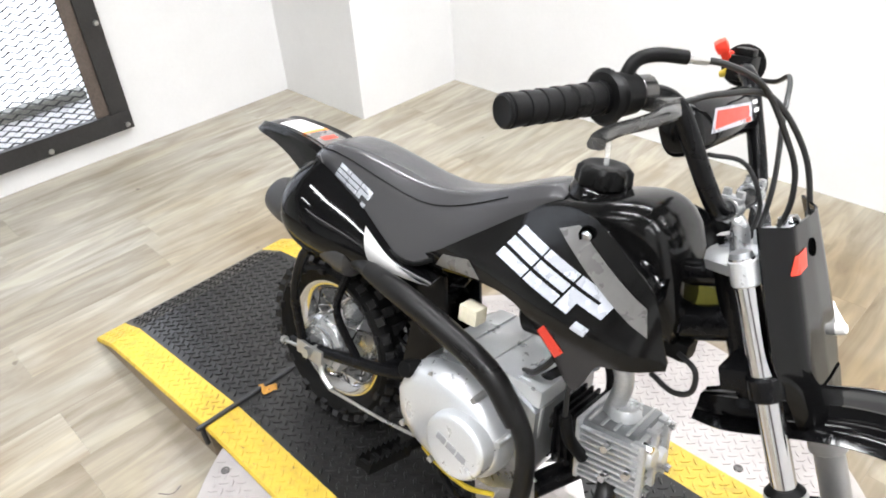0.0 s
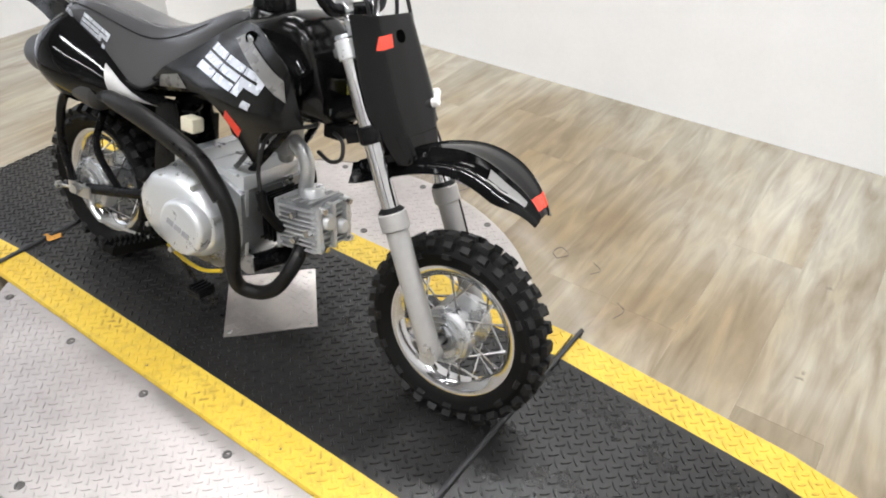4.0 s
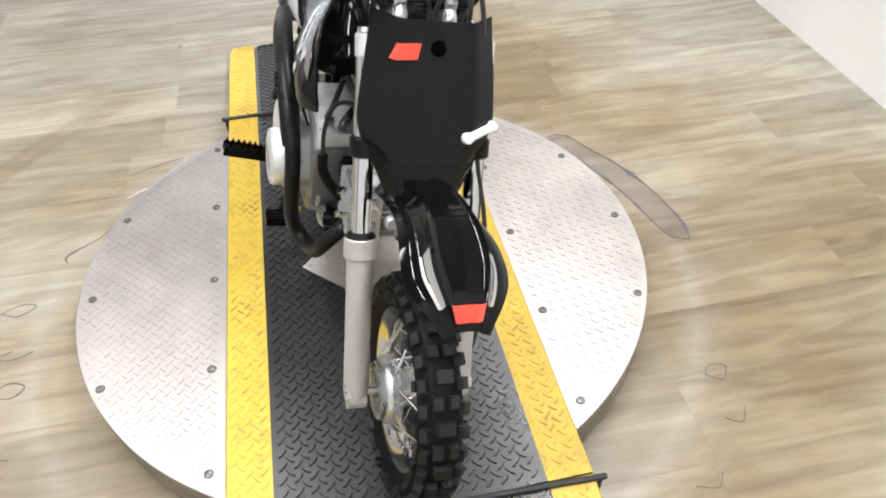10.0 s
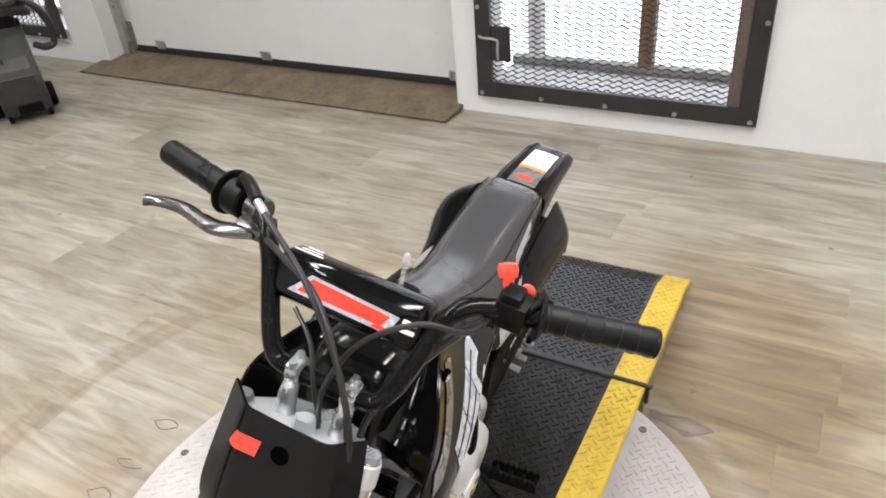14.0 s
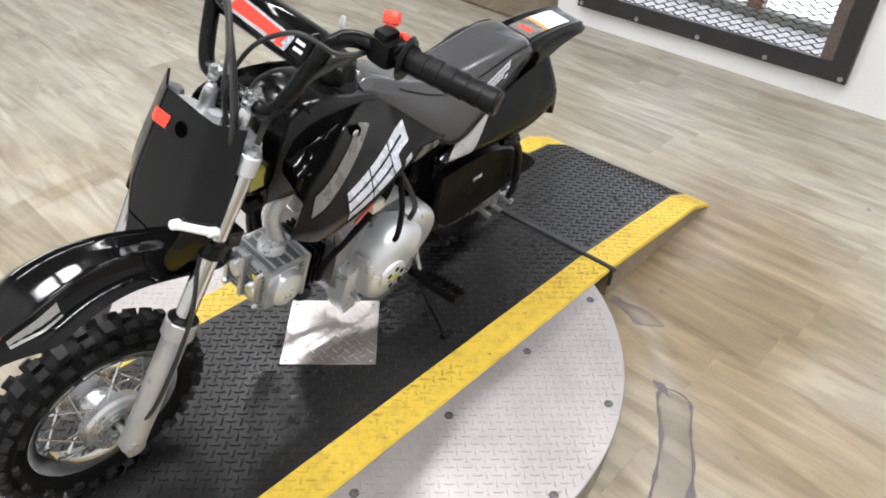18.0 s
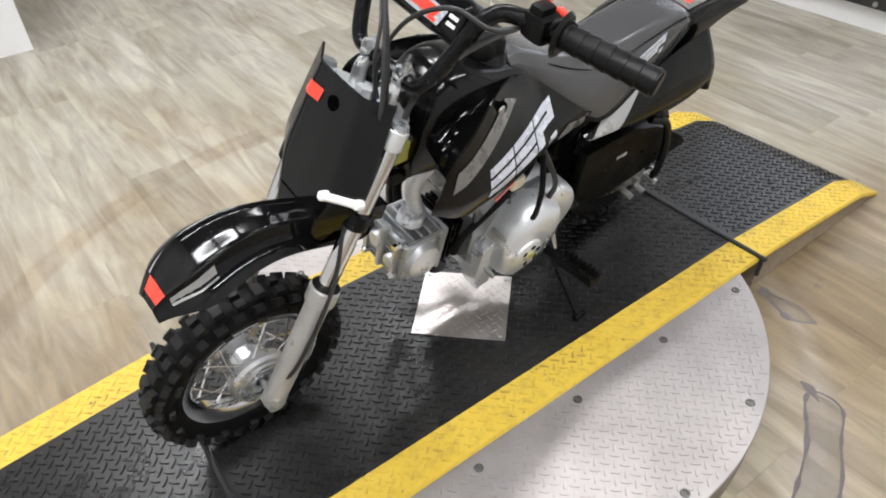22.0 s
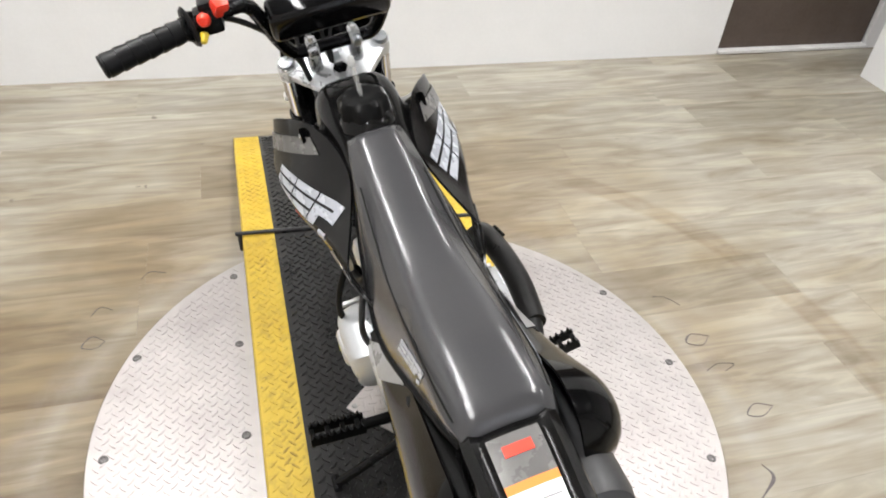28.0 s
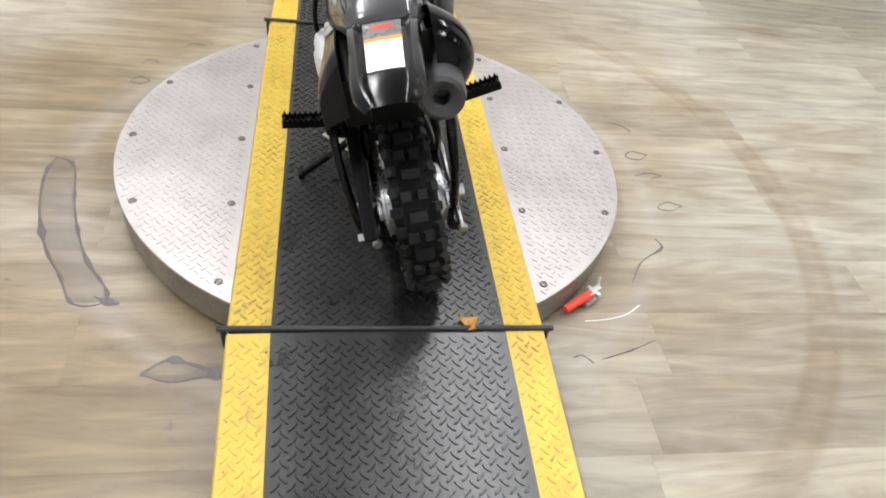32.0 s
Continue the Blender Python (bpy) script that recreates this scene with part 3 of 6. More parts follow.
def add_lugs(bm, x0, x1, y0, y1, zf, pitch, length, width, height, keep=lambda x, y: True):
    """Raised tread bars, turned left and right in turn."""
    cx, cy, q = (x0 + x1) / 2, (y0 + y1) / 2, math.sqrt(0.5)
    n = int(math.hypot(x1 - x0, y1 - y0) / pitch / 2) + 2
    m = length * 0.36
    for i in range(-n, n + 1):
        for j in range(-n, n + 1):
            x, y = cx + (i - j) * pitch * q, cy + (i + j) * pitch * q
            if not (x0 + m < x < x1 - m and y0 + m < y < y1 - m and keep(x, y)):
                continue
            a = radians(45 if (i + j) % 2 else -45)
            c, s = math.cos(a), math.sin(a)
            foot, top = [], []
            for u, w in ((-1, 0), (-0.55, 1), (0.55, 1), (1, 0), (0.55, -1), (-0.55, -1)):
                for lst, k, z in ((foot, 1.0, -0.0008), (top, 0.6, height)):
                    du, dw = u * length / 2 * (k if k == 1 else 0.8), w * width / 2 * k
                    qx, qy = x + du * c - dw * s, y + du * s + dw * c
                    lst.append(bm.verts.new((qx, qy, zf(qx) + z)))
            bm.faces.new(top)
            for k in range(6):
                bm.faces.new((foot[k], foot[(k + 1) % 6], top[(k + 1) % 6], top[k]))


def tread_piece(name, label, prof, m, flat):
    """A length of rubber ramp: a body with wooden edges, two yellow borders and tread bars."""
    r = thing(name, label, "ramp", m, "ramp sections")
    zf = curve_lin(prof)
    xs = [p for p, _ in prof]
    n = len(prof)
    bm = bmesh.new()
    rows = []
    for x, z in prof:
        rows.append([bm.verts.new((x, y, q)) for y, q in ((-HALF + STRIPE, z), (HALF - STRIPE, z))])
    for a, b in zip(rows, rows[1:]):
        bm.faces.new((a[0], b[0], b[1], a[1]))
    ext = bmesh.ops.extrude_face_region(bm, geom=list(bm.faces))
    bmesh.ops.translate(bm, vec=(0, 0, -0.006), verts=[v for v in ext["geom"] if isinstance(v, bmesh.types.BMVert)])
    part("tread_mat", bm, M_RUBBER, r, "black rubber tread mat", smooth=False)
    for s in (-1, 1):
        bm = bmesh.new()
        rows = []
        for x, z in prof:
            rows.append([bm.verts.new((x, s * y, q)) for y, q in ((HALF - STRIPE, z), (HALF - 0.004, z), (HALF, z - 0.006))])
        for a, b in zip(rows, rows[1:]):
            for k in range(2):
                bm.faces.new((a[k], b[k], b[k + 1], a[k + 1]))
        ext = bmesh.ops.extrude_face_region(bm, geom=list(bm.faces))
        bmesh.ops.translate(bm, vec=(0, 0, -0.0055), verts=[v for v in ext["geom"] if isinstance(v, bmesh.types.BMVert)])
        part("yellow_border", bm, M_YELLOW, r, "yellow painted border strip", smooth=False)
        bm = bmesh.new()
        add_lugs(bm, xs[0] + 0.006, xs[-1] - 0.006, *sorted((s * (HALF - STRIPE + 0.002), s * (HALF - 0.006))), zf, 0.0185, 0.0225, 0.0056, 0.0016)
        tagged(part("border_relief", bm, M_YELLOWLUG, r, smooth=False), kind="stuff")
    bm = bmesh.new()
    add_lugs(bm, xs[0] + 0.006, xs[-1] - 0.006, -HALF + STRIPE + 0.002, HALF - STRIPE - 0.002, zf, 0.0185, 0.0230, 0.0062, 0.0028)
    tagged(part("tread", bm, M_RUBBER, r, smooth=False), kind="stuff")
    bm = bmesh.new()
    low = 0.004 if not flat else DISC_TOP - 0.01
    add_prism(bm, [(x, max(z - 0.0075, low + 0.001)) for x, z in prof] + [(xs[-1], low), (xs[0], low)], -HALF + 0.004, HALF - 0.004)
    part("ramp_core", bm, M_SIDEWOOD if not flat else M_WEATHER, r, "plywood ramp core" if not flat else "", smooth=False)
    return r


def curve_lin(prof):
    def f(x):
        for (xa, za), (xb, zb) in zip(prof, prof[1:]):
            if x <= xb:
                return za + (zb - za) * (x - xa) / (xb - xa)
        return prof[-1][1]
    return f


tread_piece("centre_mat", "black rubber tread strip with yellow borders across the turntable", [(-SEAM, TOP), (SEAM + 0.014, TOP)], pose(0, 0, 0), True)
for sgn, nm, tw in ((-1, "ramp", 1.2), (1, "ramp", 0.0)):
    prof = [(SEAM + (0.018 if sgn > 0 else 0.004), TOP), (1.10, 0.057), (1.215 if sgn < 0 else 1.295, 0.012)]
    m = pose(sgn * SEAM, 0, 0, 0, 0, tw) @ pose(-sgn * SEAM, 0, 0) @ pose(0, 0, 0, 0, 0, 0 if sgn > 0 else 180)
    tread_piece(nm, "black rubber ramp with yellow borders sloping to the floor", prof, m, False)
for sgn in (-1, 1):
    s = thing("seam_strip", "thin black rubber strip over the ramp joint", "strip", pose(sgn * SEAM + (0.016 if sgn > 0 else 0.0), 0, 0, 0, 0, -2.0 if sgn > 0 else 0.0), "seam strips")
    bm = bmesh.new()
    add_tube(bm, [(0, -HALF - 0.004, TOP - 0.05), (0, -HALF - 0.005, TOP - 0.004), (0, -HALF + 0.01, TOP + 0.003), (0, 0, TOP + 0.003), (0, HALF - 0.01, TOP + 0.003), (0, HALF + 0.005, TOP - 0.004), (0, HALF + 0.004, TOP - 0.05)], 0.0055, 8, 3)
    part("strip", bm, M_WEATHER, s)

table = thing("turntable", "round aluminium tread plate turntable with a scuffed steel skirt", "turntable", pose(0, 0, 0))
for s in (-1, 1):
    bm = bmesh.new()
    y0 = HALF + 0.0015
    xa = math.sqrt(DISC_R ** 2 - y0 ** 2)
    a0 = math.asin(y0 / DISC_R)
    n = 56
    arc = [(DISC_R * math.cos(lerp(a0, math.pi - a0, i / n)), s * DISC_R * math.sin(lerp(a0, math.pi - a0, i / n))) for i in range(n + 1)]
    bot = [bm.verts.new((x, y, DISC_TOP - 0.005)) for x, y in arc]
    mid = [bm.verts.new((x, y, DISC_TOP - 0.0012)) for x, y in arc]
    top = [bm.verts.new((x * 0.998, y * 0.998, DISC_TOP)) for x, y in arc]
    for p, q in ((bot, mid), (mid, top)):
        for i in range(n + 1):
            k = (i + 1) % (n + 1)
            bm.faces.new((p[i], p[k], q[k], q[i]))
    bm.faces.new(top)
    bm.faces.new(bot)
    part("deck_plate", bm, M_ALU, table, "aluminium tread plate segment", smooth=False)
    bm = bmesh.new()
    add_lugs(bm, -xa, xa, *sorted((s * (y0 + 0.003), s * DISC_R)), lambda x: DISC_TOP, 0.0175, 0.0205, 0.0050, 0.0013, lambda x, y: math.hypot(x, y) < DISC_R - 0.012)
    tagged(part("deck_tread", bm, M_ALU, table, smooth=False), kind="stuff")
    scr = [(-0.483, y0 + 0.027), (0.483, y0 + 0.027)] + [(x, y) for x in (-0.24, 0.01, 0.256) for y in (0.336, 0.545 if abs(x) > 0.1 else 0.592)]
    for x, y in scr:
        bm = bmesh.new()
        add_revolve(bm, [(0.0095, 0.0), (0.0085, 0.002), (0.0055, 0.0026), (0.004, 0.0012), (0.0008, 0.0012)], (x, s * y, DISC_TOP), (0, 0, 1), 12, False)
        part("screw", bm, M_CASTSCREW, table, "dark steel deck screw")
bm = bmesh.new()
add_revolve(bm, [(DISC_R - 0.004, 0.012), (DISC_R - 0.003, DISC_TOP - 0.0055), (DISC_R - 0.02, DISC_TOP - 0.0055), (DISC_R - 0.02, 0.012)], (0, 0, 0), (0, 0, 1), 96)
part("skirt", bm, M_SKIRT, table, "dull stained steel skirt")
part("base_drum", cyl((0, 0, 0.0005), (0, 0, DISC_TOP - 0.007), DISC_R - 0.05, n=48), M_BLACKSTEEL, table)

plate = thing("metal_plate", "small square aluminium tread plate screwed to the mat", "plate", pose(0.026, -0.002, TOP + 0.0022, 0, 0, 45))
A = 0.1
part("plate_sheet", box(-A, A, -A, A, 0, 0.003, 0.0008), M_PLATE, plate, smooth=False)
bm = bmesh.new()
add_lugs(bm, -A + 0.005, A - 0.005, -A + 0.005, A - 0.005, lambda x: 0.003, 0.0175, 0.0205, 0.0048, 0.0012)
tagged(part("plate_tread", bm, M_PLATE, plate, smooth=False), kind="stuff")
for x in (-1, 1):
    for y in (-1, 1):
        part("screw", cyl((x * (A - 0.012), y * (A - 0.012), 0.003), (x * (A - 0.012), y * (A - 0.012), 0.006), 0.006, 0.004, 10), M_STEEL, plate)

# ---- the dirt bike ----
M_GLOSS = plain("gloss_black_plastic", (0.0030, 0.0030, 0.0032), 0.085, var=0.2, coat=0.0, rvar=0.04, bmp=0.01, spec=0.23)
M_PANEL = plain("dark_grey_plastic", (0.0045, 0.0044, 0.0044), 0.16, var=0.2, coat=0.0, rvar=0.05, bmp=0.015, spec=0.26)
M_SATIN = plain("satin_black_plastic", (0.0045, 0.0045, 0.0045), 0.33, var=0.2, spec=0.12)
M_SEAT = plain("seat_vinyl", (0.046, 0.0455, 0.048), 0.20, var=0.05, fine=420, bmp=0.015, rvar=0.02, spec=0.6)
# carcass colour darkened for the shade between knobs
M_TYRE = plain("tyre_rubber", (0.0045, 0.0045, 0.0045), 0.55, spec=0.12, var=0.25, spots=0.2)
# knobs paler than the carcass, for dust and for light on their tops
M_TREAD = plain("dusty_lit_tread_rubber", (0.012, 0.0118, 0.012), 0.55, var=0.4, spots=0.2, spec=0.25)
M_CHROME = plain("chrome", (0.60, 0.60, 0.61), 0.11, 1.0, var=0.05, bmp=0.0, rvar=0.05)
M_CAST = plain("cast_aluminium", (0.64, 0.655, 0.67), 0.34, 0.60, var=0.05, fine=260, bmp=0.06)
M_CASTDARK = plain("dark_cast_aluminium", (0.30, 0.31, 0.32), 0.33, 0.8, var=0.15, fine=200, spots=0.2)
M_HEAD = plain("rough_cast_head", (0.55, 0.56, 0.57), 0.38, 0.7, var=0.2, fine=220, bmp=0.15)
M_HUB = plain("polished_hub_aluminium", (0.52, 0.53, 0.54), 0.28, 0.85, var=0.12, fine=200, bmp=0.04)
M_FORK = plain("grey_fork_paint", (0.36, 0.355, 0.345), 0.36, 0.25, var=0.06)
M_BLACKMETAL = plain("black_painted_metal", (0.0045, 0.0045, 0.005), 0.22, 0.0, var=0.2, spec=0.16)
M_PIPE = plain("matt_black_exhaust", (0.008, 0.0078, 0.0076), 0.36, 0.0, var=0.25, spec=0.18)
M_MUFFLER = plain("muffler_paint", (0.030, 0.030, 0.031), 0.38, var=0.2)
M_LEVER = plain("dark_polished_lever", (0.13, 0.128, 0.126), 0.24, 0.9, var=0.1)
M_GRIP = plain("grip_rubber", (0.005, 0.005, 0.0052), 0.36, var=0.2, fine=300, bmp=0.15, spec=0.18)
M_RED = plain("red_decal", (0.72, 0.055, 0.03), 0.35, var=0.08)
M_REDPLASTIC = plain("red_plastic", (0.80, 0.05, 0.025), 0.35, var=0.06)
M_WHITE = plain("white_decal", (0.74, 0.73, 0.72), 0.4, var=0.05)
M_FLASH = plain("dull_silver_decal", (0.27, 0.265, 0.26), 0.35, 0.2, var=0.08)
# silver, with the blue of reflected sky mixed into its colour
M_SILVERDECAL = plain("silver_decal", (0.50, 0.52, 0.57), 0.3, 0.3, var=0.08)
M_GREYDECAL = plain("grey_decal", (0.15, 0.145, 0.14), 0.3, 0.2, var=0.1)
M_ORANGE = plain("orange_label", (0.80, 0.23, 0.03), 0.5, var=0.08)
M_TEXT = plain("label_print", (0.25, 0.25, 0.26), 0.6)
M_YELLOWPLASTIC = plain("yellow_plastic", (0.70, 0.52, 0.03), 0.4)
M_OLIVE = plain("yellow_green_sticker", (0.48, 0.46, 0.09), 0.5)
M_CREAM = plain("cream_plastic", (0.66, 0.62, 0.48), 0.5)
M_CLEAR = plain("clear_plastic", (0.8, 0.8, 0.78), 0.15, var=0.02, bmp=0.0)
M_CLEAR.node_tree.nodes["Principled BSDF"].inputs["Alpha"].default_value = 0.3
M_TIP = plain("cloudy_plastic", (0.45, 0.45, 0.44), 0.3, var=0.1)
M_CABLE = plain("cable_sheath", (0.012, 0.012, 0.012), 0.45)
M_CLIP = plain("white_plastic", (0.78, 0.77, 0.74), 0.4)
# near-black colour that stands for the shade inside holes and recesses
M_HOLLOWSHADE = plain("painted_hollow_shade", (0.0015, 0.0015, 0.0015), 0.95, var=0.0, bmp=0.0, spec=0.0)
M_GUARD = plain("dull_black_plastic", (0.003, 0.003, 0.003), 0.45, var=0.2, spec=0.08)
M_CHAIN = plain("oily_chain_steel", (0.10, 0.095, 0.09), 0.35, 0.8, var=0.3)
M_DARK = plain("deep_black_plastic", (0.004, 0.004, 0.004), 0.5, spec=0.12)

BIKE = pose(-0.030, -0.058, 0.094) @ pose(0, 0, 0, 0, 0, 3.5) @ pose(0, 0, 0, -13.0)
bike = thing("dirt_bike", "small black off-road motorcycle leaning on its side stand", "motorcycle", BIKE)


def bp(name, bm, mat, label="", parent=None, smooth=True, angle=40):
    return part(name, bm, mat, parent or bike, label, smooth, angle)


def sides():
    return (1, -1)


# wheels
def wheel(name, cx, cz, radius, rim_r, half, knobs, label):
    c = Vector((cx, 0, cz))
    prof = [(rim_r - 0.004, -0.021), (rim_r + 0.007, -0.022), (rim_r + 0.006, -0.016), (rim_r - 0.010, -0.009), (rim_r - 0.012, 0.009), (rim_r + 0.006, 0.016), (rim_r + 0.007, 0.022), (rim_r - 0.004, 0.021), (rim_r - 0.015, 0.010), (rim_r - 0.015, -0.010)]
    w = bp(name, revolve(prof, c, (0, 1, 0), 64), M_CHROME, label)
    body = radius - 0.009
    tp = []
    for i in range(15):
        a = lerp(-2.45, 2.45, i / 14)
        mid, hh = (rim_r + body) / 2, (body - rim_r) / 2
        tp.append((mid + hh * math.cos(a), half * math.sin(a) * (1.0 if abs(a) < 1.6 else 0.9)))
    bp("tyre", revolve(tp, c, (0, 1, 0), 72), M_TYRE, "black knobbly tyre", w)
    bm = bmesh.new()

    def knob(ang, y, tilt, lc, ly, h, low):
        m = Matrix.Translation(c) @ Matrix.Rotation(ang, 4, "Y") @ Matrix.Translation((0, y, low)) @ Matrix.Rotation(tilt, 4, "X")
        vs = []
        for z, k in ((-0.006, 1.08), (h, 0.9)):
            for sx, sy in ((-1, -1), (1, -1), (1, 1), (-1, 1)):
                vs.append(bm.verts.new(m @ Vector((sx * lc / 2 * k, sy * ly / 2 * k, z))))
        for q in ((4, 5, 6, 7), (0, 1, 5, 4), (1, 2, 6, 5), (2, 3, 7, 6), (3, 0, 4, 7)):
            bm.faces.new([vs[i] for i in q])

    for i in range(knobs):
        a = 2 * math.pi * i / knobs
        st = math.pi / knobs
        if i % 2:
            knob(a, 0.0, 0, 0.019, 0.76 * half, 0.0105, body - 0.002)
        else:
            for s in sides():
                knob(a, s * 0.31 * half, -s * 0.12, 0.018, 0.44 * half, 0.0105, body - 0.0025)
        for s in sides():
            knob(a + st * 0.6, s * 0.75 * half, -s * 0.72, 0.018, 0.38 * half, 0.010, body - 0.0085)
            if i % 2:
                knob(a + st * 0.5, s * (half - 0.0005), -s * 1.35, 0.016, 0.009, 0.005, body - 0.024)
    tagged(bp("tread", bm, M_TREAD, "", w, smooth=False), kind="stuff")
    big = 0.054 if name == "front_wheel" else 0.062
    hub = [(0.012, -0.05), (0.036, -0.052), (big - 0.004, -0.046), (big, -0.040), (big, -0.026), (big - 0.006, -0.022), (0.03, -0.016), (0.03, 0.016), (big - 0.006, 0.022), (big, 0.026), (big, 0.040), (big - 0.004, 0.046), (0.036, 0.052), (0.012, 0.05)]
    if name == "rear_wheel":
        hub = [(r, y * 1.28) for r, y in hub]
    for s in sides():
        for k in range(3):
            rr, yy = 0.020 + 0.011 * k, s * hub[-1][1]
            bp("hub_ring", revolve([(rr, yy + s * 0.004), (rr + 0.003, yy + s * 0.0045), (rr + 0.003, yy - s * 0.001), (rr, yy - s * 0.001)], c, (0, 1, 0), 28), M_HUB, "", w)
    bp("hub", revolve(hub, c, (0, 1, 0), 32), M_HUB, "polished drum brake hub", w, angle=22)
    s1 = None
    n = 28
    for i in range(n):
        s = 1 if i % 2 else -1
        a0 = 2 * math.pi * i / n
        a1 = a0 + (0.62 if (i // 2) % 2 else -0.62)
        if s1 is None or i < 4:
            r0 = big - 0.006
            p0 = Vector((math.cos(a1) * r0, s * 0.036, math.sin(a1) * r0))
            p1 = Vector((math.cos(a0) * (rim_r - 0.012), s * 0.004, math.sin(a0) * (rim_r - 0.012)))
            bmk = bmesh.new()
            add_cyl(bmk, p0, p1, 0.0020, n=6)
            add_cyl(bmk, p1, p1 + (p0 - p1).normalized() * 0.014, 0.0032, n=6)
            so = bp("spoke", bmk, M_CHROME, "", w)
            so.matrix_basis = Matrix.Translation(c)
            if s1 is None:
                s1 = []
            s1.append((so, a0))
        else:
            src, b0 = s1[i % 4]
            shared("spoke", src, w, Matrix.Translation(c) @ Matrix.Rotation(-(a0 - b0), 4, "Y"))
    bm = bmesh.new()
    add_cyl(bm, c + Vector((0, -0.1, 0)), c + Vector((0, 0.1, 0)), 0.0065, n=10)
    for s in sides():
        add_cyl(bm, c + Vector((0, s * 0.092, 0)), c + Vector((0, s * 0.102, 0)), 0.0115, n=6)
    bp("axle", bm, M_STEEL, "zinc plated axle with nuts", w, smooth=False)
    return w


FX, FZ, FR = 0.549, 0.197, 0.184
RX, RZ, RR = -0.402, 0.196, 0.183
fw = wheel("front_wheel", FX, FZ, FR, 0.121, 0.034, 32, "chrome spoked rim of the front wheel")
rw = wheel("rear_wheel", RX, RZ, RR, 0.118, 0.042, 30, "chrome spoked rim of the rear wheel")

# fork: a line up from the axle
FD = Vector((-0.4235, 0, 0.906))
FA = Vector((0.544, 0.0, 0.195))


def fk(s, y=0.0, fwd=0.0):
    return FA + FD * s + Vector((0.906 * fwd, y, 0.4235 * fwd))


FY = 0.084
for s in sides():
    bm = bmesh.new()
    y = s * FY
    add_cyl(bm, fk(-0.022, y), fk(0.0, y), 0.015, 0.019, 18)
    add_cyl(bm, fk(0.0, y), fk(0.222, y), 0.0195, 0.0195, 20)
    add_cyl(bm, fk(0.215, y), fk(0.246, y), 0.0245, 0.0245, 20, 0.002)
    add_cyl(bm, fk(-0.012, y - 0.014), fk(-0.012, y + 0.014), 0.017, n=16)
    lo = bp("fork_leg", bm, M_FORK, "grey painted lower fork leg")
    bp("dust_seal", cyl(fk(0.246, y), fk(0.254, y), 0.023, 0.019, 20, 0.002), M_DARK, "black rubber dust seal", lo)
    bp("fork_tube", cyl(fk(0.24, y), fk(0.53, y), 0.0145, n=20), M_CHROME, "bright chrome fork tube")
    bp("fork_cap", cyl(fk(0.528, y), fk(0.536, y), 0.0145, 0.012, 16), M_CASTDARK, "alloy fork cap")
bm = bmesh.new()
for s in sides():
    add_cyl(bm, fk(0.362, s * FY), fk(0.392, s * FY), 0.020, n=18, bevel=0.003)
add_prism(bm, [(fk(0.366)[0] + 0.012, fk(0.366)[2] + 0.004), (fk(0.390)[0] + 0.012, fk(0.390)[2] + 0.006), (fk(0.390)[0] - 0.05, fk(0.390)[2] - 0.015), (fk(0.366)[0] - 0.05, fk(0.366)[2] - 0.02)], -FY, FY, 0.004)
bp("lower_clamp", bm, M_BLACKMETAL, "black lower fork clamp")
bm = bmesh.new()
for s in sides():
    add_cyl(bm, fk(0.497, s * FY), fk(0.528, s * FY), 0.0160, n=18, bevel=0.002)
up = Vector((0.4235 * -1, 0, 0.906))
tc = fk(0.515)
rings = []
for k, (h, g) in enumerate(((-0.010, 0.92), (-0.006, 1.0), (0.006, 1.0), (0.010, 0.92))):
    out = []
    for fx, fy in ((0.010, 0.03), (0.006, 0.086), (-0.015, 0.088), (-0.06, 0.045), (-0.075, 0.0), (-0.06, -0.045), (-0.015, -0.088), (0.006, -0.086), (0.010, -0.03)):
        out.append(tc + Vector((0.906, 0, 0.4235)) * (fx * g) + Vector((0, fy * g, 0)) + up * h)
    rings.append(out)
add_rings(bm, rings)
add_cyl(bm, tc + up * 0.008, tc + up * 0.026, 0.016, 0.013, 6)
bp("top_clamp", bm, M_CAST, "bright alloy top clamp")
bp("steering_head", cyl(fk(0.33, 0, -0.045), fk(0.51, 0, -0.045), 0.026, n=20, bevel=0.004), M_BLACKMETAL)
bp("stem_nut", cyl(fk(0.52, 0, -0.045), fk(0.54, 0, -0.045), 0.013, n=6), M_CHROME)
for s in sides():
    bm = bmesh.new()
    b0 = fk(0.52, s * 0.036, -0.02)
    add_tube(bm, [b0, (0.296, s * 0.036, 0.69), (0.284, s * 0.036, 0.702)], lambda u: 0.0125 - 0.0035 * u, 12, 4)
    add_cyl(bm, (0.279, s * 0.027, 0.708), (0.279, s * 0.045, 0.708), 0.0165, n=16, bevel=0.003)
    add_box(bm, 0.268, 0.292, s * 0.036 - 0.008, s * 0.036 + 0.008, 0.716, 0.724, 0.002)
    for e in (-0.008, 0.008):
        add_cyl(bm, (0.280 + e, s * 0.036, 0.722), (0.280 + e, s * 0.036, 0.731), 0.0055, 0.005, n=6)
    bp("bar_mount", bm, M_HUB, "bright alloy handlebar mount")

# handlebar, crossbar pad and controls
half_bar = [(0.280, 0.0, 0.708), (0.279, 0.045, 0.708), (0.276, 0.068, 0.713), (0.262, 0.084, 0.742), (0.232, 0.104, 0.804), (0.220, 0.116, 0.826), (0.202, 0.138, 0.836), (0.174, 0.21, 0.834), (0.144, 0.314, 0.828)]
pts = [(x, -y, z) for x, y, z in half_bar[:0:-1]] + half_bar
bar = bp("handlebar", tube(pts, 0.0112, 14, 5), M_BLACKMETAL, "gloss black handlebar")
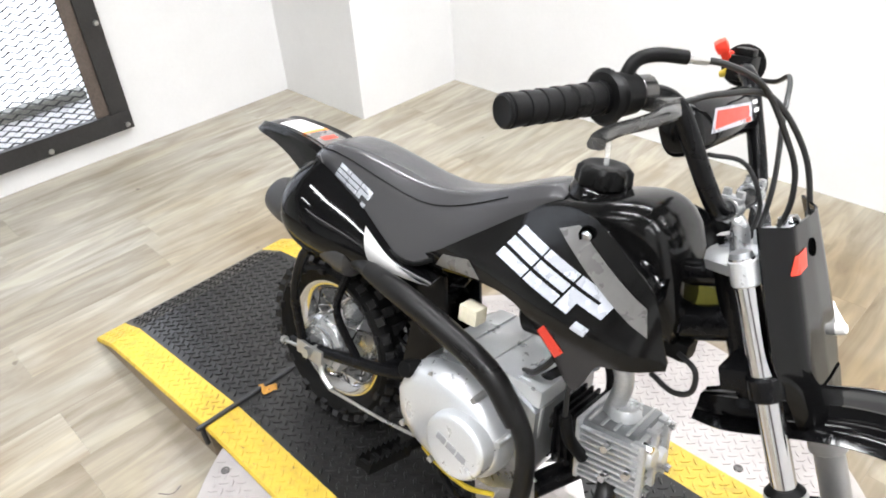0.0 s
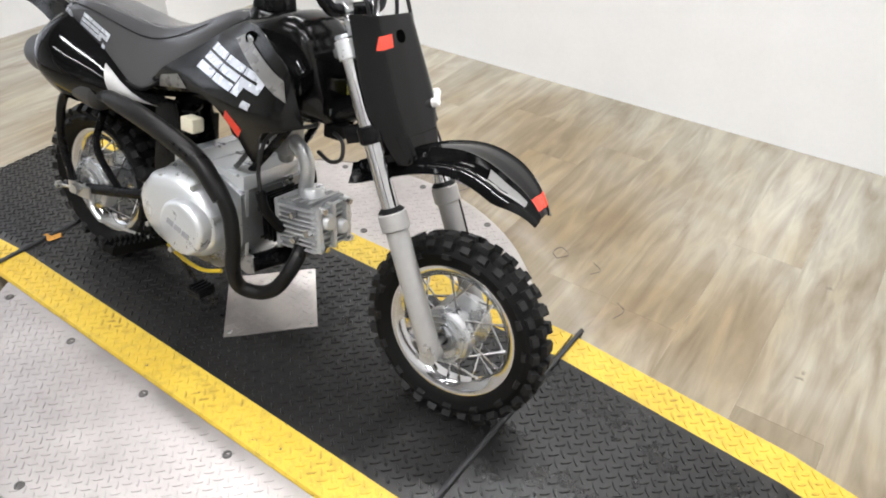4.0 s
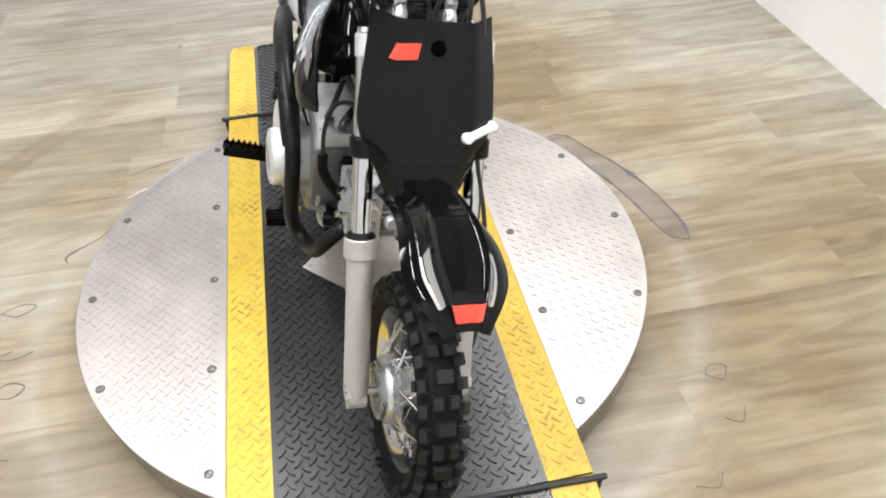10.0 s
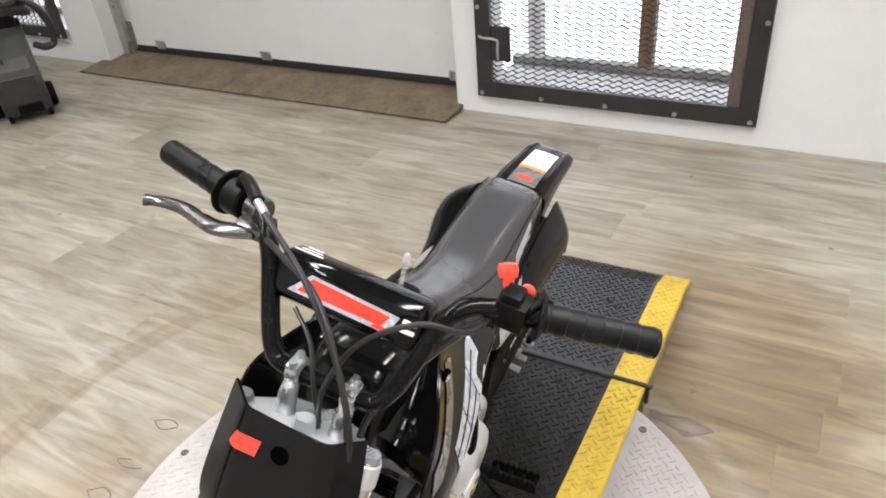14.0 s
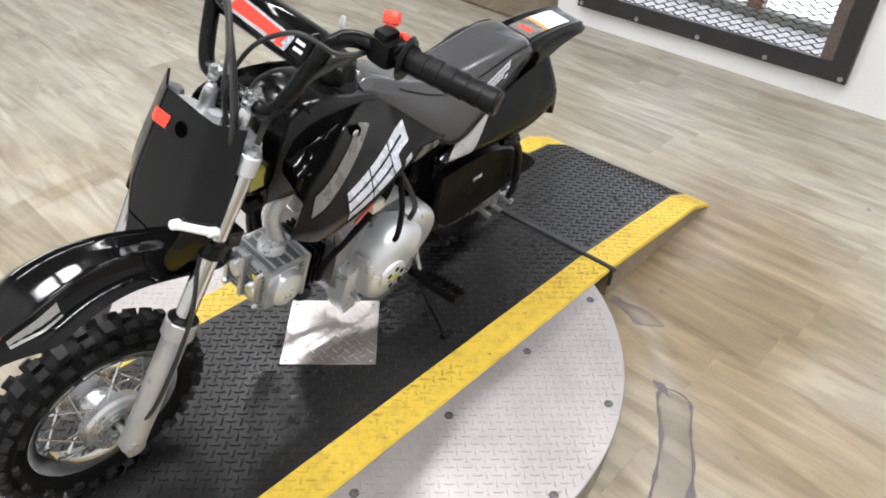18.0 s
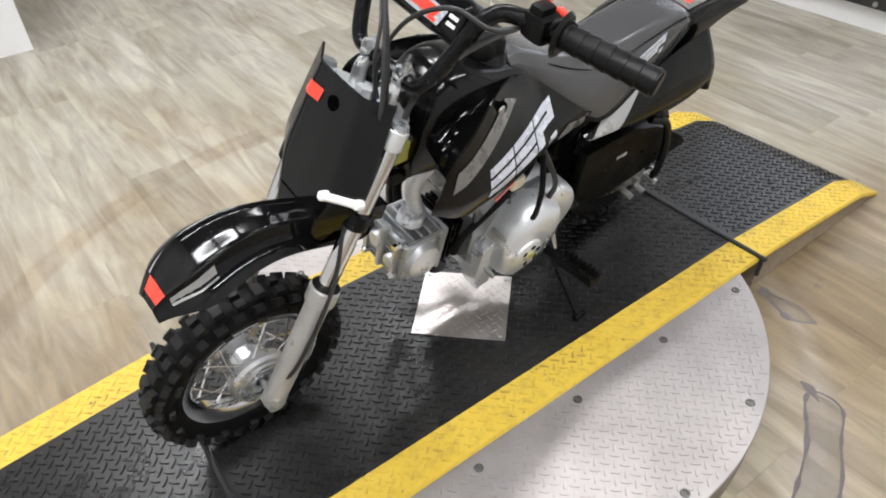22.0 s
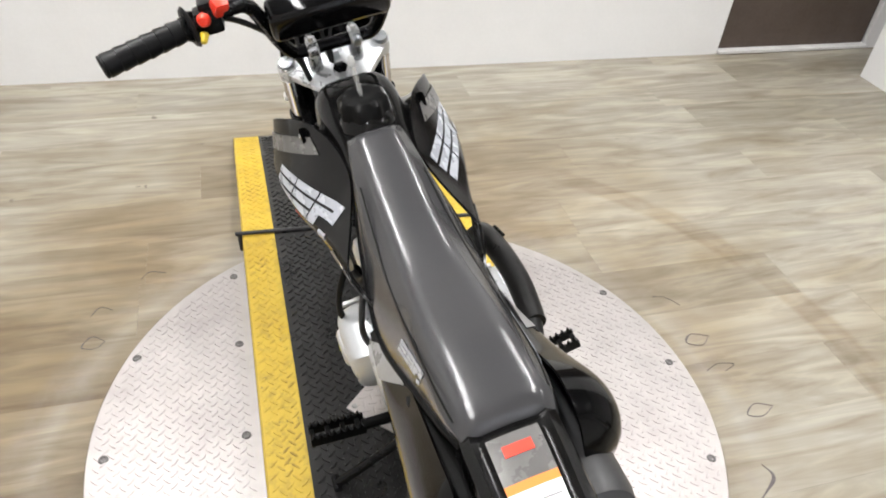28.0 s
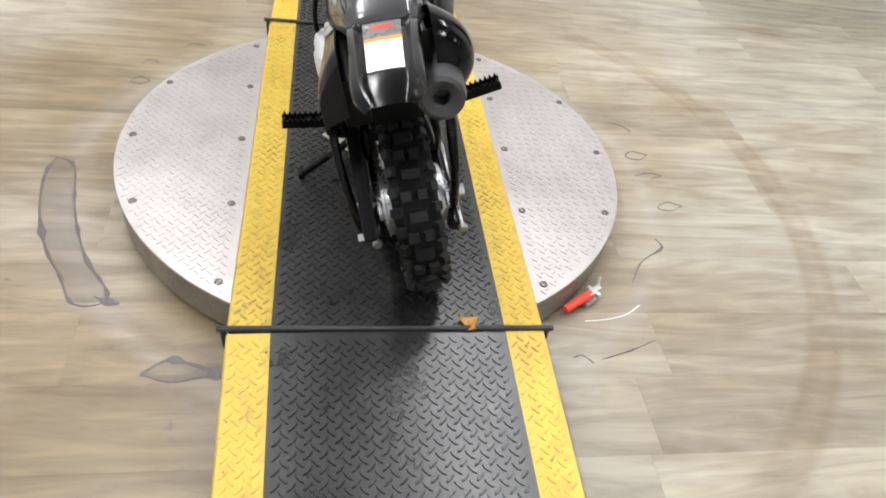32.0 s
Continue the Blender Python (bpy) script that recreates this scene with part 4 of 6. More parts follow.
bp("crossbar", tube([(0.236, -0.100, 0.794), (0.228, 0, 0.794), (0.236, 0.100, 0.794)], 0.008, 10, 4), M_BLACKMETAL)


def rounded_ring(c, ax, ay, hx, hy, n=24, e=0.45):
    out = []
    for i in range(n):
        t = 2 * math.pi * i / n
        cx, sy = math.cos(t), math.sin(t)
        out.append(Vector(c) + ax * (hx * math.copysign(abs(cx) ** e, cx)) + ay * (hy * math.copysign(abs(sy) ** e, sy)))
    return out


PA, PB = Vector((0.906, 0, 0.4235)), Vector((-0.4235, 0, 0.906))
PC = Vector((0.220, 0, 0.794))
bm = bmesh.new()
add_rings(bm, [rounded_ring(PC + Vector((0, y, 0)), PA, PB, 0.026 * k, 0.030 * k, 24, 0.62) for y, k in ((-0.093, 0.70), (-0.090, 0.9), (-0.084, 1), (0.084, 1), (0.090, 0.9), (0.093, 0.70))])
pad = bp("crossbar_pad", bm, M_GLOSS, "gloss black padded crossbar cover")


def pad_decal(name, mat, corners, lift, label=""):
    a, b, c, d = corners

    def fn(u, v):
        y = lerp(lerp(a[0], b[0], u), lerp(d[0], c[0], u), v)
        w = lerp(lerp(a[1], b[1], u), lerp(d[1], c[1], u), v)
        return PC + PA * (0.0262 + lift) + PB * w + Vector((0, y, 0))
    bp(name, sheet(fn, 4, 2, 0.0006), mat, label, pad, smooth=False)


pad_decal("silver_outline", M_SILVERDECAL, [(-0.070, -0.012), (0.058, -0.015), (0.066, 0.008), (-0.045, 0.014)], 0.0006, "silver decal outline")
pad_decal("red_logo_bar", M_RED, [(-0.058, -0.0085), (0.048, -0.0085), (0.056, 0.005), (-0.042, 0.0105)], 0.0012, "red slanted logo block")
pad_decal("red_logo_foot", M_RED, [(0.036, -0.0135), (0.052, -0.0135), (0.054, -0.0088), (0.040, -0.0088)], 0.0013)
for k in range(2):
    pad_decal("white_bar", M_WHITE, [(0.070, -0.006 + k * 0.010), (0.086, -0.006 + k * 0.010), (0.087, -0.001 + k * 0.010), (0.071, -0.001 + k * 0.010)], 0.0008)
for k in range(3):
    bmk = bmesh.new()
    c0 = PC + PB * 0.0312 + PA * (0.010 - 0.009 * k)
    add_box(bmk, -0.0016, 0.0016, -0.082 + 0.004 * k, -0.045 - 0.005 * k, -0.0004, 0.0004)
    bmesh.ops.transform(bmk, matrix=Matrix.Translation(c0) @ Matrix.Rotation(radians(-25), 4, "Y"), verts=bmk.verts)
    bp("white_bar", bmk, M_WHITE, "", pad, smooth=False)

for s in sides():
    p1, p0 = Vector((0.142, s * 0.322, 0.8275)), Vector((0.1775, s * 0.200, 0.8342))
    d = (p1 - p0).normalized()
    bm = bmesh.new()
    ln = (p1 - p0).length
    a, b = axis_frame(d)
    rings = [circle(p0, a, b, 0.0165, 18)]
    k = 0
    u = 0.004
    while u < ln - 0.004:
        for du, r in ((0, 0.0172), (0.0035, 0.0172), (0.0042, 0.0158), (0.0058, 0.0158)):
            rings.append(circle(p0 + d * min(u + du, ln - 0.003), a, b, r, 18))
        u += 0.019
    rings += [circle(p0 + d * (ln - 0.002), a, b, 0.0168, 18), circle(p0 + d * ln, a, b, 0.0145, 18), circle(p0 + d * (ln - 0.001), a, b, 0.006, 18)]
    add_rings(bm, rings)
    g = bp("grip", bm, M_GRIP, "black ribbed rubber grip")
    bp("grip_flange", cyl(p0 - d * 0.004, p0 + d * 0.002, 0.0295, 0.027, 24, 0.0015), M_GRIP, "", g)

# throttle side
thr = bp("throttle_housing", cyl((0.168, -0.192, 0.821), (0.176, -0.163, 0.8225), 0.0235, 0.022, 20, 0.003), M_SATIN, "black throttle housing")
bm = bmesh.new()
add_tube(bm, [(0.172, -0.178, 0.838), (0.176, -0.168, 0.856), (0.19, -0.15, 0.863), (0.21, -0.125, 0.862)], 0.0075, 10, 4)
bp("cable_elbow", bm, M_SATIN, "", thr)
bm = bmesh.new()
add_cyl(bm, (0.176, -0.158, 0.8225), (0.182, -0.138, 0.8235), 0.0175, n=16, bevel=0.002)
add_box(bm, 0.18, 0.214, -0.158, -0.12, 0.806, 0.822, 0.004)
bp("lever_perch", bm, M_LEVER, "dull alloy brake lever perch")


def blade(path, w0, w1, h, n=10):
    pth = smooth_path(path, 5)
    bm = bmesh.new()
    rings = []
    for i, q in enumerate(pth):
        u = i / (len(pth) - 1)
        d = (pth[min(i + 1, len(pth) - 1)] - pth[max(i - 1, 0)]).normalized()
        side = d.cross(Vector((0, 0, 1))).normalized()
        w = lerp(w0, w1, u) if u < 0.93 else w1 * 1.35
        rings.append(rounded_ring(q, side, Vector((0, 0, 1)), w, h, n, 0.7))
    add_rings(bm, rings)
    return bm


bp("brake_lever", blade([(0.206, -0.135, 0.813), (0.222, -0.17, 0.812), (0.214, -0.205, 0.806), (0.203, -0.24, 0.801), (0.204, -0.272, 0.798), (0.212, -0.290, 0.798)], 0.013, 0.0065, 0.0055), M_LEVER, "dark polished brake lever")
# switch side
sw = bmesh.new()
add_box(sw, 0.155, 0.190, 0.152, 0.190, 0.802, 0.838, 0.011)
add_box(sw, 0.160, 0.186, 0.158, 0.180, 0.832, 0.847, 0.006)
swo = bp("switch_housing", sw, M_SATIN, "black switch housing")
bm = bmesh.new()
add_box(bm, -0.006, 0.006, -0.006, 0.006, -0.016, 0.002, 0.003)
add_box(bm, -0.0095, 0.0095, -0.0115, 0.0115, -0.006, 0.012, 0.0085)
bmesh.ops.transform(bm, matrix=pose(0.146, 0.151, 0.843, 10, -34, 20), verts=bm.verts)
bp("kill_switch_cap", bm, M_REDPLASTIC, "bright red stop switch cap", swo)
bp("start_button", cyl((0.152, 0.176, 0.829), (0.141, 0.178, 0.830), 0.010, 0.008, 14, 0.002), M_REDPLASTIC, "red start button", swo)
bp("choke_button", cyl((0.152, 0.182, 0.810), (0.139, 0.187, 0.803), 0.0065, 0.005, 12, 0.0015), M_YELLOWPLASTIC, "yellow button", swo)
bp("collar", cyl((0.160, 0.192, 0.8205), (0.1645, 0.199, 0.8195), 0.021, n=18, bevel=0.002), M_SATIN, "", swo)

# the controls sit on the swept-back bar ends
for ob in bike.children:
    if ob.name.split(".")[0] in ("throttle_housing", "lever_perch", "brake_lever", "switch_housing"):
        ob.location = (0.014, 0, 0.015)

# cables and wires
for pts, r in (
    ([(0.21, -0.125, 0.862), (0.235, -0.085, 0.858), (0.262, -0.03, 0.835), (0.285, 0.02, 0.79), (0.303, 0.05, 0.735), (0.300, 0.055, 0.67), (0.25, 0.05, 0.60)], 0.0036),
    ([(0.206, -0.12, 0.814), (0.235, -0.075, 0.826), (0.268, -0.01, 0.822), (0.305, 0.045, 0.77), (0.325, 0.07, 0.70), (0.345, 0.072, 0.62), (0.39, 0.083, 0.52), (0.43, 0.106, 0.42), (0.50, 0.105, 0.27), (0.528, 0.072, 0.22)], 0.0036),
    ([(0.178, 0.158, 0.818), (0.205, 0.128, 0.80), (0.236, 0.094, 0.755), (0.262, 0.062, 0.69), (0.275, 0.05, 0.62)], 0.0045),
    ([(0.166, 0.156, 0.812), (0.222, 0.142, 0.815), (0.252, 0.10, 0.83), (0.272, 0.045, 0.80), (0.290, 0.015, 0.73), (0.29, 0.01, 0.66)], 0.0032),
    ([(0.232, -0.06, 0.765), (0.262, -0.02, 0.755), (0.285, 0.0, 0.71), (0.283, 0.008, 0.66)], 0.0028),
):
    bp("cable", tube([(x + 0.016, y, z + (0.014 if z > 0.8 else 0.004)) for x, y, z in pts], r, 8, 6), M_CABLE, "black control cable")
bp("cable_adjuster", tube([(0.221, -0.13, 0.8765), (0.238, -0.105, 0.875)], 0.0052, 8, 2), M_STEEL)

# number plate
PZ0, PZ1 = 0.488, 0.713
plate_w = curve1([(0.488, 0.056), (0.53, 0.077), (0.57, 0.097), (0.595, 0.099), (0.66, 0.0915), (0.713, 0.084)])


def plate_point(y, z, lift=0.0):
    w = plate_w(z)
    k = min(1.0, abs(y) / w)
    x = 0.445 - (z - PZ0) * 0.435 - 0.002 * k - 0.026 * max(0.0, k - 0.60) / 0.40
    return Vector((x + 0.008 + lift * 0.92, y, z + lift * 0.4))


def plate_fn(u, v):
    z = lerp(PZ0, PZ1, v)
    return plate_point((2 * u - 1) * plate_w(z), z)


np_ = bp("number_plate", sheet(plate_fn, 22, 18, 0.0035), M_GLOSS, "gloss black front number plate with a red sticker")


def plate_decal(name, mat, quad, lift, label="", par=None):
    a, b, c, d = quad

    def fn(u, v):
        y = lerp(lerp(a[0], b[0], u), lerp(d[0], c[0], u), v)
        z = lerp(lerp(a[1], b[1], u), lerp(d[1], c[1], u), v)
        return plate_point(y, z, lift)
    bp(name, sheet(fn, 6, 3, 0.0005), mat, label, par or np_, smooth=False)


plate_decal("red_sticker", M_RED, [(-0.064, 0.664), (-0.026, 0.667), (-0.022, 0.686), (-0.055, 0.684)], 0.0012, "small red logo sticker")
# no hole is cut: a black disc paints the dark inside it
bp("plate_hole_shade", cyl(plate_point(0.002, 0.681, -0.002), plate_point(0.002, 0.681, 0.0015), 0.0115, 0.0105, 20), M_HOLLOWSHADE, "black disc standing for the shaded hole in the plate", np_)
plate_decal("lower_step", M_GLOSS, [(-0.046, 0.49), (0.046, 0.49), (0.062, 0.535), (-0.062, 0.535)], 0.0022, "", np_)
bm = bmesh.new()
c1, c2 = plate_point(0.052, 0.573, 0.007), plate_point(0.096, 0.577, 0.007)
add_cyl(bm, c1, c2, 0.0062, n=12, bevel=0.002)
for q in (c1, c2):
    add_cyl(bm, q - Vector((0.009, 0, 0.004)), q + Vector((0.005, 0, 0.002)), 0.0080, 0.0072, 14, 0.002)
bp("white_clip", bm, M_CLIP, "white plastic cable clip", np_)

# front mudguard
fz = curve1([(0.30, 0.443), (0.36, 0.474), (0.42, 0.503), (0.48, 0.527), (0.54, 0.537), (0.59, 0.528), (0.63, 0.508), (0.655, 0.487), (0.673, 0.464)])
fwid = curve1([(0.30, 0.020), (0.345, 0.047), (0.42, 0.054), (0.50, 0.059), (0.57, 0.069), (0.61, 0.070), (0.64, 0.056), (0.66, 0.041), (0.673, 0.031)])


def fender_point(x, v, lift=0.0):
    w = fwid(x)
    a = abs(v)
    fade = 1 if x < 0.61 else lerp(1, 0.25, (x - 0.61) / 0.063)
    drop = 0.003 * a + fade * (0.020 * min(1.0, max(0.0, a - 0.52) / 0.20) + 0.012 * max(0.0, a - 0.84) / 0.16)
    ridge = 0.0035 * math.exp(-((a - 0.5) / 0.05) ** 2)
    yy = w * math.copysign(a if a < 0.52 else 0.52 + (min(a, 0.72) - 0.52) * 0.55 + max(0.0, a - 0.72) * 1.32, v)
    return Vector((x, yy, fz(x) - drop + ridge + lift))


fen = bp("front_mudguard", sheet(lambda u, v: fender_point(lerp(0.673, 0.30, u), 2 * v - 1), 34, 24, -0.003), M_GLOSS, "gloss black front mudguard")


def fender_decal(name, mat, x0, x1, v0, v1, skew=0.0):
    bp(name, sheet(lambda u, v: fender_point(lerp(x1, x0, u), lerp(v0, v1, v) + skew * u, 0.0014), 5, 10, -0.0006), mat, "", fen, smooth=False)


fender_decal("red_sticker", M_RED, 0.653, 0.667, -0.46, 0.50)
for s in sides():
    fender_decal("silver_stripe", M_FLASH, 0.585, 0.650, s * 0.60, s * 0.80, -s * 0.03)

# tank
tz = curve1([(-0.02, 0.62), (0.04, 0.648), (0.10, 0.666), (0.15, 0.682), (0.19, 0.686), (0.222, 0.668), (0.245, 0.625), (0.255, 0.565)])
tw = curve1([(-0.02, 0.046), (0.05, 0.062), (0.12, 0.070), (0.18, 0.069), (0.225, 0.062), (0.255, 0.046)])
bm = bmesh.new()
rings = []
for i in range(22):
    x = lerp(-0.02, 0.255, i / 21)
    lo, hi = 0.505, tz(x)
    rings.append([Vector((x, tw(x) * math.copysign(abs(math.cos(t)) ** 0.55, math.cos(t)), lerp(lo, hi, 0.5) + (hi - lo) / 2 * math.copysign(abs(math.sin(t)) ** 0.5, math.sin(t)))) for t in [2 * math.pi * k / 36 for k in range(36)]])
add_rings(bm, rings)
tank = bp("fuel_tank", bm, M_PANEL, "black plastic fuel tank")
bp("tank_neck", cyl((0.096, 0, 0.655), (0.098, 0, 0.676), 0.044, 0.040, 32, 0.004), M_PANEL, "", tank)
capo = bmesh.new()
CAPX = 0.098
rings = []
for h, r, lob in ((0.672, 0.034, 0), (0.677, 0.036, 0), (0.678, 0.040, 1), (0.697, 0.0385, 1), (0.703, 0.032, 0.4), (0.7045, 0.022, 0), (0.702, 0.012, 0)):
    rings.append([Vector((CAPX + (r * (1 - 0.12 * lob * (0.5 + 0.5 * math.cos(8 * t)))) * math.cos(t), (r * (1 - 0.12 * lob * (0.5 + 0.5 * math.cos(8 * t)))) * math.sin(t), h)) for t in [2 * math.pi * k / 64 for k in range(64)]])
add_rings(capo, rings)
cap = bp("fuel_cap", capo, M_SATIN, "black lobed fuel cap")
bp("breather_tube", tube([(CAPX, 0, 0.70), (CAPX - 0.004, 0.002, 0.735), (CAPX - 0.007, 0.003, 0.757)], 0.0036, 10, 3), M_CLEAR, "clear plastic breather tube", cap)
bp("breather_tip", cyl((CAPX - 0.007, 0.003, 0.755), (CAPX - 0.008, 0.003, 0.771), 0.0055, 0.004, 12, 0.002), M_TIP, "", cap)

# side shrouds
XA, XB = -0.16, 0.288
s_top = curve1([(XA, 0.492), (-0.10, 0.530), (-0.04, 0.576), (0.03, 0.628), (0.08, 0.652), (0.13, 0.660), (0.17, 0.654), (0.21, 0.640), (0.250, 0.620), (0.270, 0.585), (XB, 0.540)])
s_bot = curve1([(XA, 0.486), (-0.10, 0.496), (-0.02, 0.516), (0.05, 0.526), (0.095, 0.516), (0.135, 0.480), (0.172, 0.434), (0.190, 0.462), (0.208, 0.500), (0.245, 0.516), (0.27, 0.524), (XB, 0.530)])
s_y = curve1([(XA, 0.082), (-0.10, 0.095), (0.0, 0.112), (0.1, 0.138), (0.19, 0.152), (0.25, 0.152), (XB, 0.132)])


def shroud_point(x, z, s, lift=0.0):
    k = min(1.0, max(0.0, (x - 0.02) / 0.26))
    y = s_y(x) - lerp(0.80, 0.15, k) * max(0, z - 0.545) - 0.28 * max(0, 0.52 - z)
    y += 0.004 * math.exp(-((z - 0.545) / 0.035) ** 2)
    return Vector((x, s * (max(y, 0.050) + lift), z))


def scoop_point(u, v, s):
    """The hollow inner face between a shroud's upper edge and the tank."""
    x = lerp(0.03, 0.268, u)
    po = shroud_point(x, s_top(x), s, -0.003)
    pi = Vector((min(x, 0.25) - 0.01, s * 0.050, min(tz(min(x, 0.24)) - 0.03, po.z - 0.006)))
    p = po.lerp(pi, v)
    return p + Vector((-0.012, 0, -0.020)) * math.sin(math.pi * v) * (0.3 + 0.7 * u)


def surf_decal(name, mat, quad, s, fn, lift, parent, label="", nu=8, nv=4):
    a, b, c, d = quad

    def f(u, v):
        x = lerp(lerp(a[0], b[0], u), lerp(d[0], c[0], u), v)
        z = lerp(lerp(a[1], b[1], u), lerp(d[1], c[1], u), v)
        return fn(x, z, s, lift)
    bp(name, sheet(f, nu, nv, 0.0006), mat, label, parent, smooth=False)


def logo_blocks(x0, z0, ux, uz, hx, hz, s, fn, mat, parent, label, n=3):
    """Plain slanted blocks with thin slots in place of a maker's mark."""
    for k in range(n):
        o = 0.338 * k
        if k < 2:
            blocks = [(0.0, 0.318, 0.0, 0.27), (0.0, 0.318, 0.365, 0.635), (0.0, 0.318, 0.73, 1.0)]
        else:
            blocks = [(0.0, 0.318, 0.73, 1.0), (0.0, 0.318, 0.365, 0.635), (0.235, 0.318, 0.635, 0.73), (0.0, 0.11, 0.0, 0.365), (0.20, 0.31, -0.28, 0.0)]
        for a0, a1, b0, b1 in blocks:
            q = [(o + a0, b0), (o + a1, b0), (o + a1, b1), (o + a0, b1)]
            quad = [(x0 + ux * p + hx * r, z0 + uz * p + hz * r) for p, r in q]
            surf_decal("logo_block", mat, quad, s, fn, 0.0016, parent, label, 8, 4)


for s in sides():
    sh = bp("shroud", sheet(lambda u, v: shroud_point(lerp(XA, XB, u), lerp(s_bot(lerp(XA, XB, u)), s_top(lerp(XA, XB, u)), v), s), 56, 18, -0.004 * s), M_PANEL, "black tank shroud with a silver mark")
    if s > 0:
        logo_blocks(0.192, 0.532, -0.190, 0.018, -0.006, 0.042, s, shroud_point, M_SILVERDECAL, sh, "silver grey mark block")
    else:
        logo_blocks(0.008, 0.566, 0.188, -0.016, 0.022, 0.044, s, shroud_point, M_SILVERDECAL, sh, "silver grey mark block")
    surf_decal("grey_stripe", M_GREYDECAL, [(0.092, 0.630), (0.122, 0.646), (0.252, 0.600), (0.262, 0.568)], s, shroud_point, 0.0024, sh, "grey stripe", 26, 8)
    surf_decal("grey_stripe", M_GREYDECAL, [(-0.105, 0.502), (-0.005, 0.524), (-0.03, 0.545), (-0.085, 0.530)], s, shroud_point, 0.002, sh, "grey stripe", 20, 6)
    surf_decal("red_sticker", M_RED, [(0.114, 0.506), (0.144, 0.476), (0.158, 0.494), (0.126, 0.522)], s, shroud_point, 0.0012, sh, "small red sticker", 4, 3)
    bp("shroud_inner", sheet(lambda u, v: scoop_point(u, v, s), 18, 10, -0.003 * s), M_GLOSS, "", sh)
    # flat black disc in place of the shade within the bolt's recess
    bp("recess_shade", cyl(shroud_point(0.140, 0.640, s, -0.002), shroud_point(0.140, 0.640, s, 0.0036), 0.013, 0.012, 18), M_HOLLOWSHADE, "black disc standing for a shaded round recess", sh)
    bp("shroud_bolt", cyl(shroud_point(0.140, 0.640, s, 0.003), shroud_point(0.140, 0.640, s, 0.006), 0.007, 0.005, 12, 0.001), M_CHROME, "bright bolt", sh)

# seat
st_top = curve1([(-0.438, 0.584), (-0.430, 0.598), (-0.40, 0.611), (-0.34, 0.614), (-0.276, 0.608), (-0.20, 0.600), (-0.14, 0.602), (-0.08, 0.617), (-0.03, 0.638), (0.02, 0.660), (0.055, 0.668), (0.066, 0.660)])
st_bot = curve1([(-0.438, 0.572), (-0.40, 0.566), (-0.32, 0.530), (-0.235, 0.494), (-0.165, 0.482), (-0.125, 0.500), (-0.05, 0.556), (0.02, 0.608), (0.066, 0.648)])
st_wb = curve1([(-0.438, 0.050), (-0.40, 0.062), (-0.30, 0.074), (-0.165, 0.090), (-0.08, 0.078), (0.0, 0.058), (0.066, 0.040)])
st_wt = curve1([(-0.438, 0.046), (-0.40, 0.052), (-0.30, 0.052), (-0.178, 0.046), (-0.08, 0.041), (0.0, 0.039), (0.066, 0.033)])


def seat_side(x, z, s, lift=0.0):
    b, t = st_bot(x), st_top(x)
    k = min(1, max(0, (z - b) / max(t - b, 1e-4)))
    return Vector((x, s * (lerp(st_wb(x), st_wt(x), k ** 1.2) + 0.004 * math.sin(math.pi * k) + lift), z))


bm = bmesh.new()
rings = []
for i in range(40):
    x = lerp(-0.438, 0.066, i / 39)
    b, t = st_bot(x), st_top(x)
    ring = []
    for k in range(9):
        v = k / 8
        z = lerp(b, t - min(0.020, (t - b) * 0.4), v)
        p = seat_side(x, z, -1)
        ring.append(p)
    wt = st_wt(x)
    for k in range(1, 12):
        a = math.pi * (1 - k / 12)
        cy, sy = math.cos(a), math.sin(a)
        ring.append(Vector((x, wt * math.copysign(abs(cy) ** 0.5, cy), t - min(0.020, (t - b) * 0.4) * (1 - sy ** 0.6))))
    for k in range(9):
        v = 1 - k / 8
        z = lerp(b, t - min(0.020, (t - b) * 0.4), v)
        ring.append(seat_side(x, z, 1))
    rings.append(ring)
add_rings(bm, rings)
seat = bp("seat", bm, M_SEAT, "grey-black smooth vinyl seat with side marks")
for s in sides():
    bp("seat_piping", tube([(x, s * (st_wb(x) + 0.001), st_bot(x) - 0.001) for x in [lerp(-0.434, 0.062, i / 14) for i in range(15)]], 0.004, 8, 2), M_DARK, "", seat)
    bp("seat_seam", tube([seat_side(x, lerp(st_bot(x), st_top(x), 0.80), s, 0.0004) for x in [lerp(-0.415, -0.02, i / 12) for i in range(13)]], 0.0013, 6, 2), M_DARK, "", seat)
    if s > 0:
        logo_blocks(-0.246, 0.541, -0.084, 0.028, -0.008, 0.024, s, seat_side, M_SILVERDECAL, seat, "silver seat mark")
    else:
        logo_blocks(-0.366, 0.566, 0.085, -0.028, 0.012, 0.024, s, seat_side, M_SILVERDECAL, seat, "silver seat mark")

# tail
tl_z = curve1([(-0.648, 0.576), (-0.640, 0.584), (-0.625, 0.590), (-0.58, 0.595), (-0.50, 0.596), (-0.44, 0.590), (-0.40, 0.576)])
tl_w = curve1([(-0.648, 0.036), (-0.638, 0.044), (-0.615, 0.051), (-0.54, 0.054), (-0.46, 0.058), (-0.40, 0.058)])
tl_d = curve1([(-0.648, 0.004), (-0.625, 0.012), (-0.56, 0.025), (-0.49, 0.048), (-0.43, 0.078), (-0.40, 0.086)])


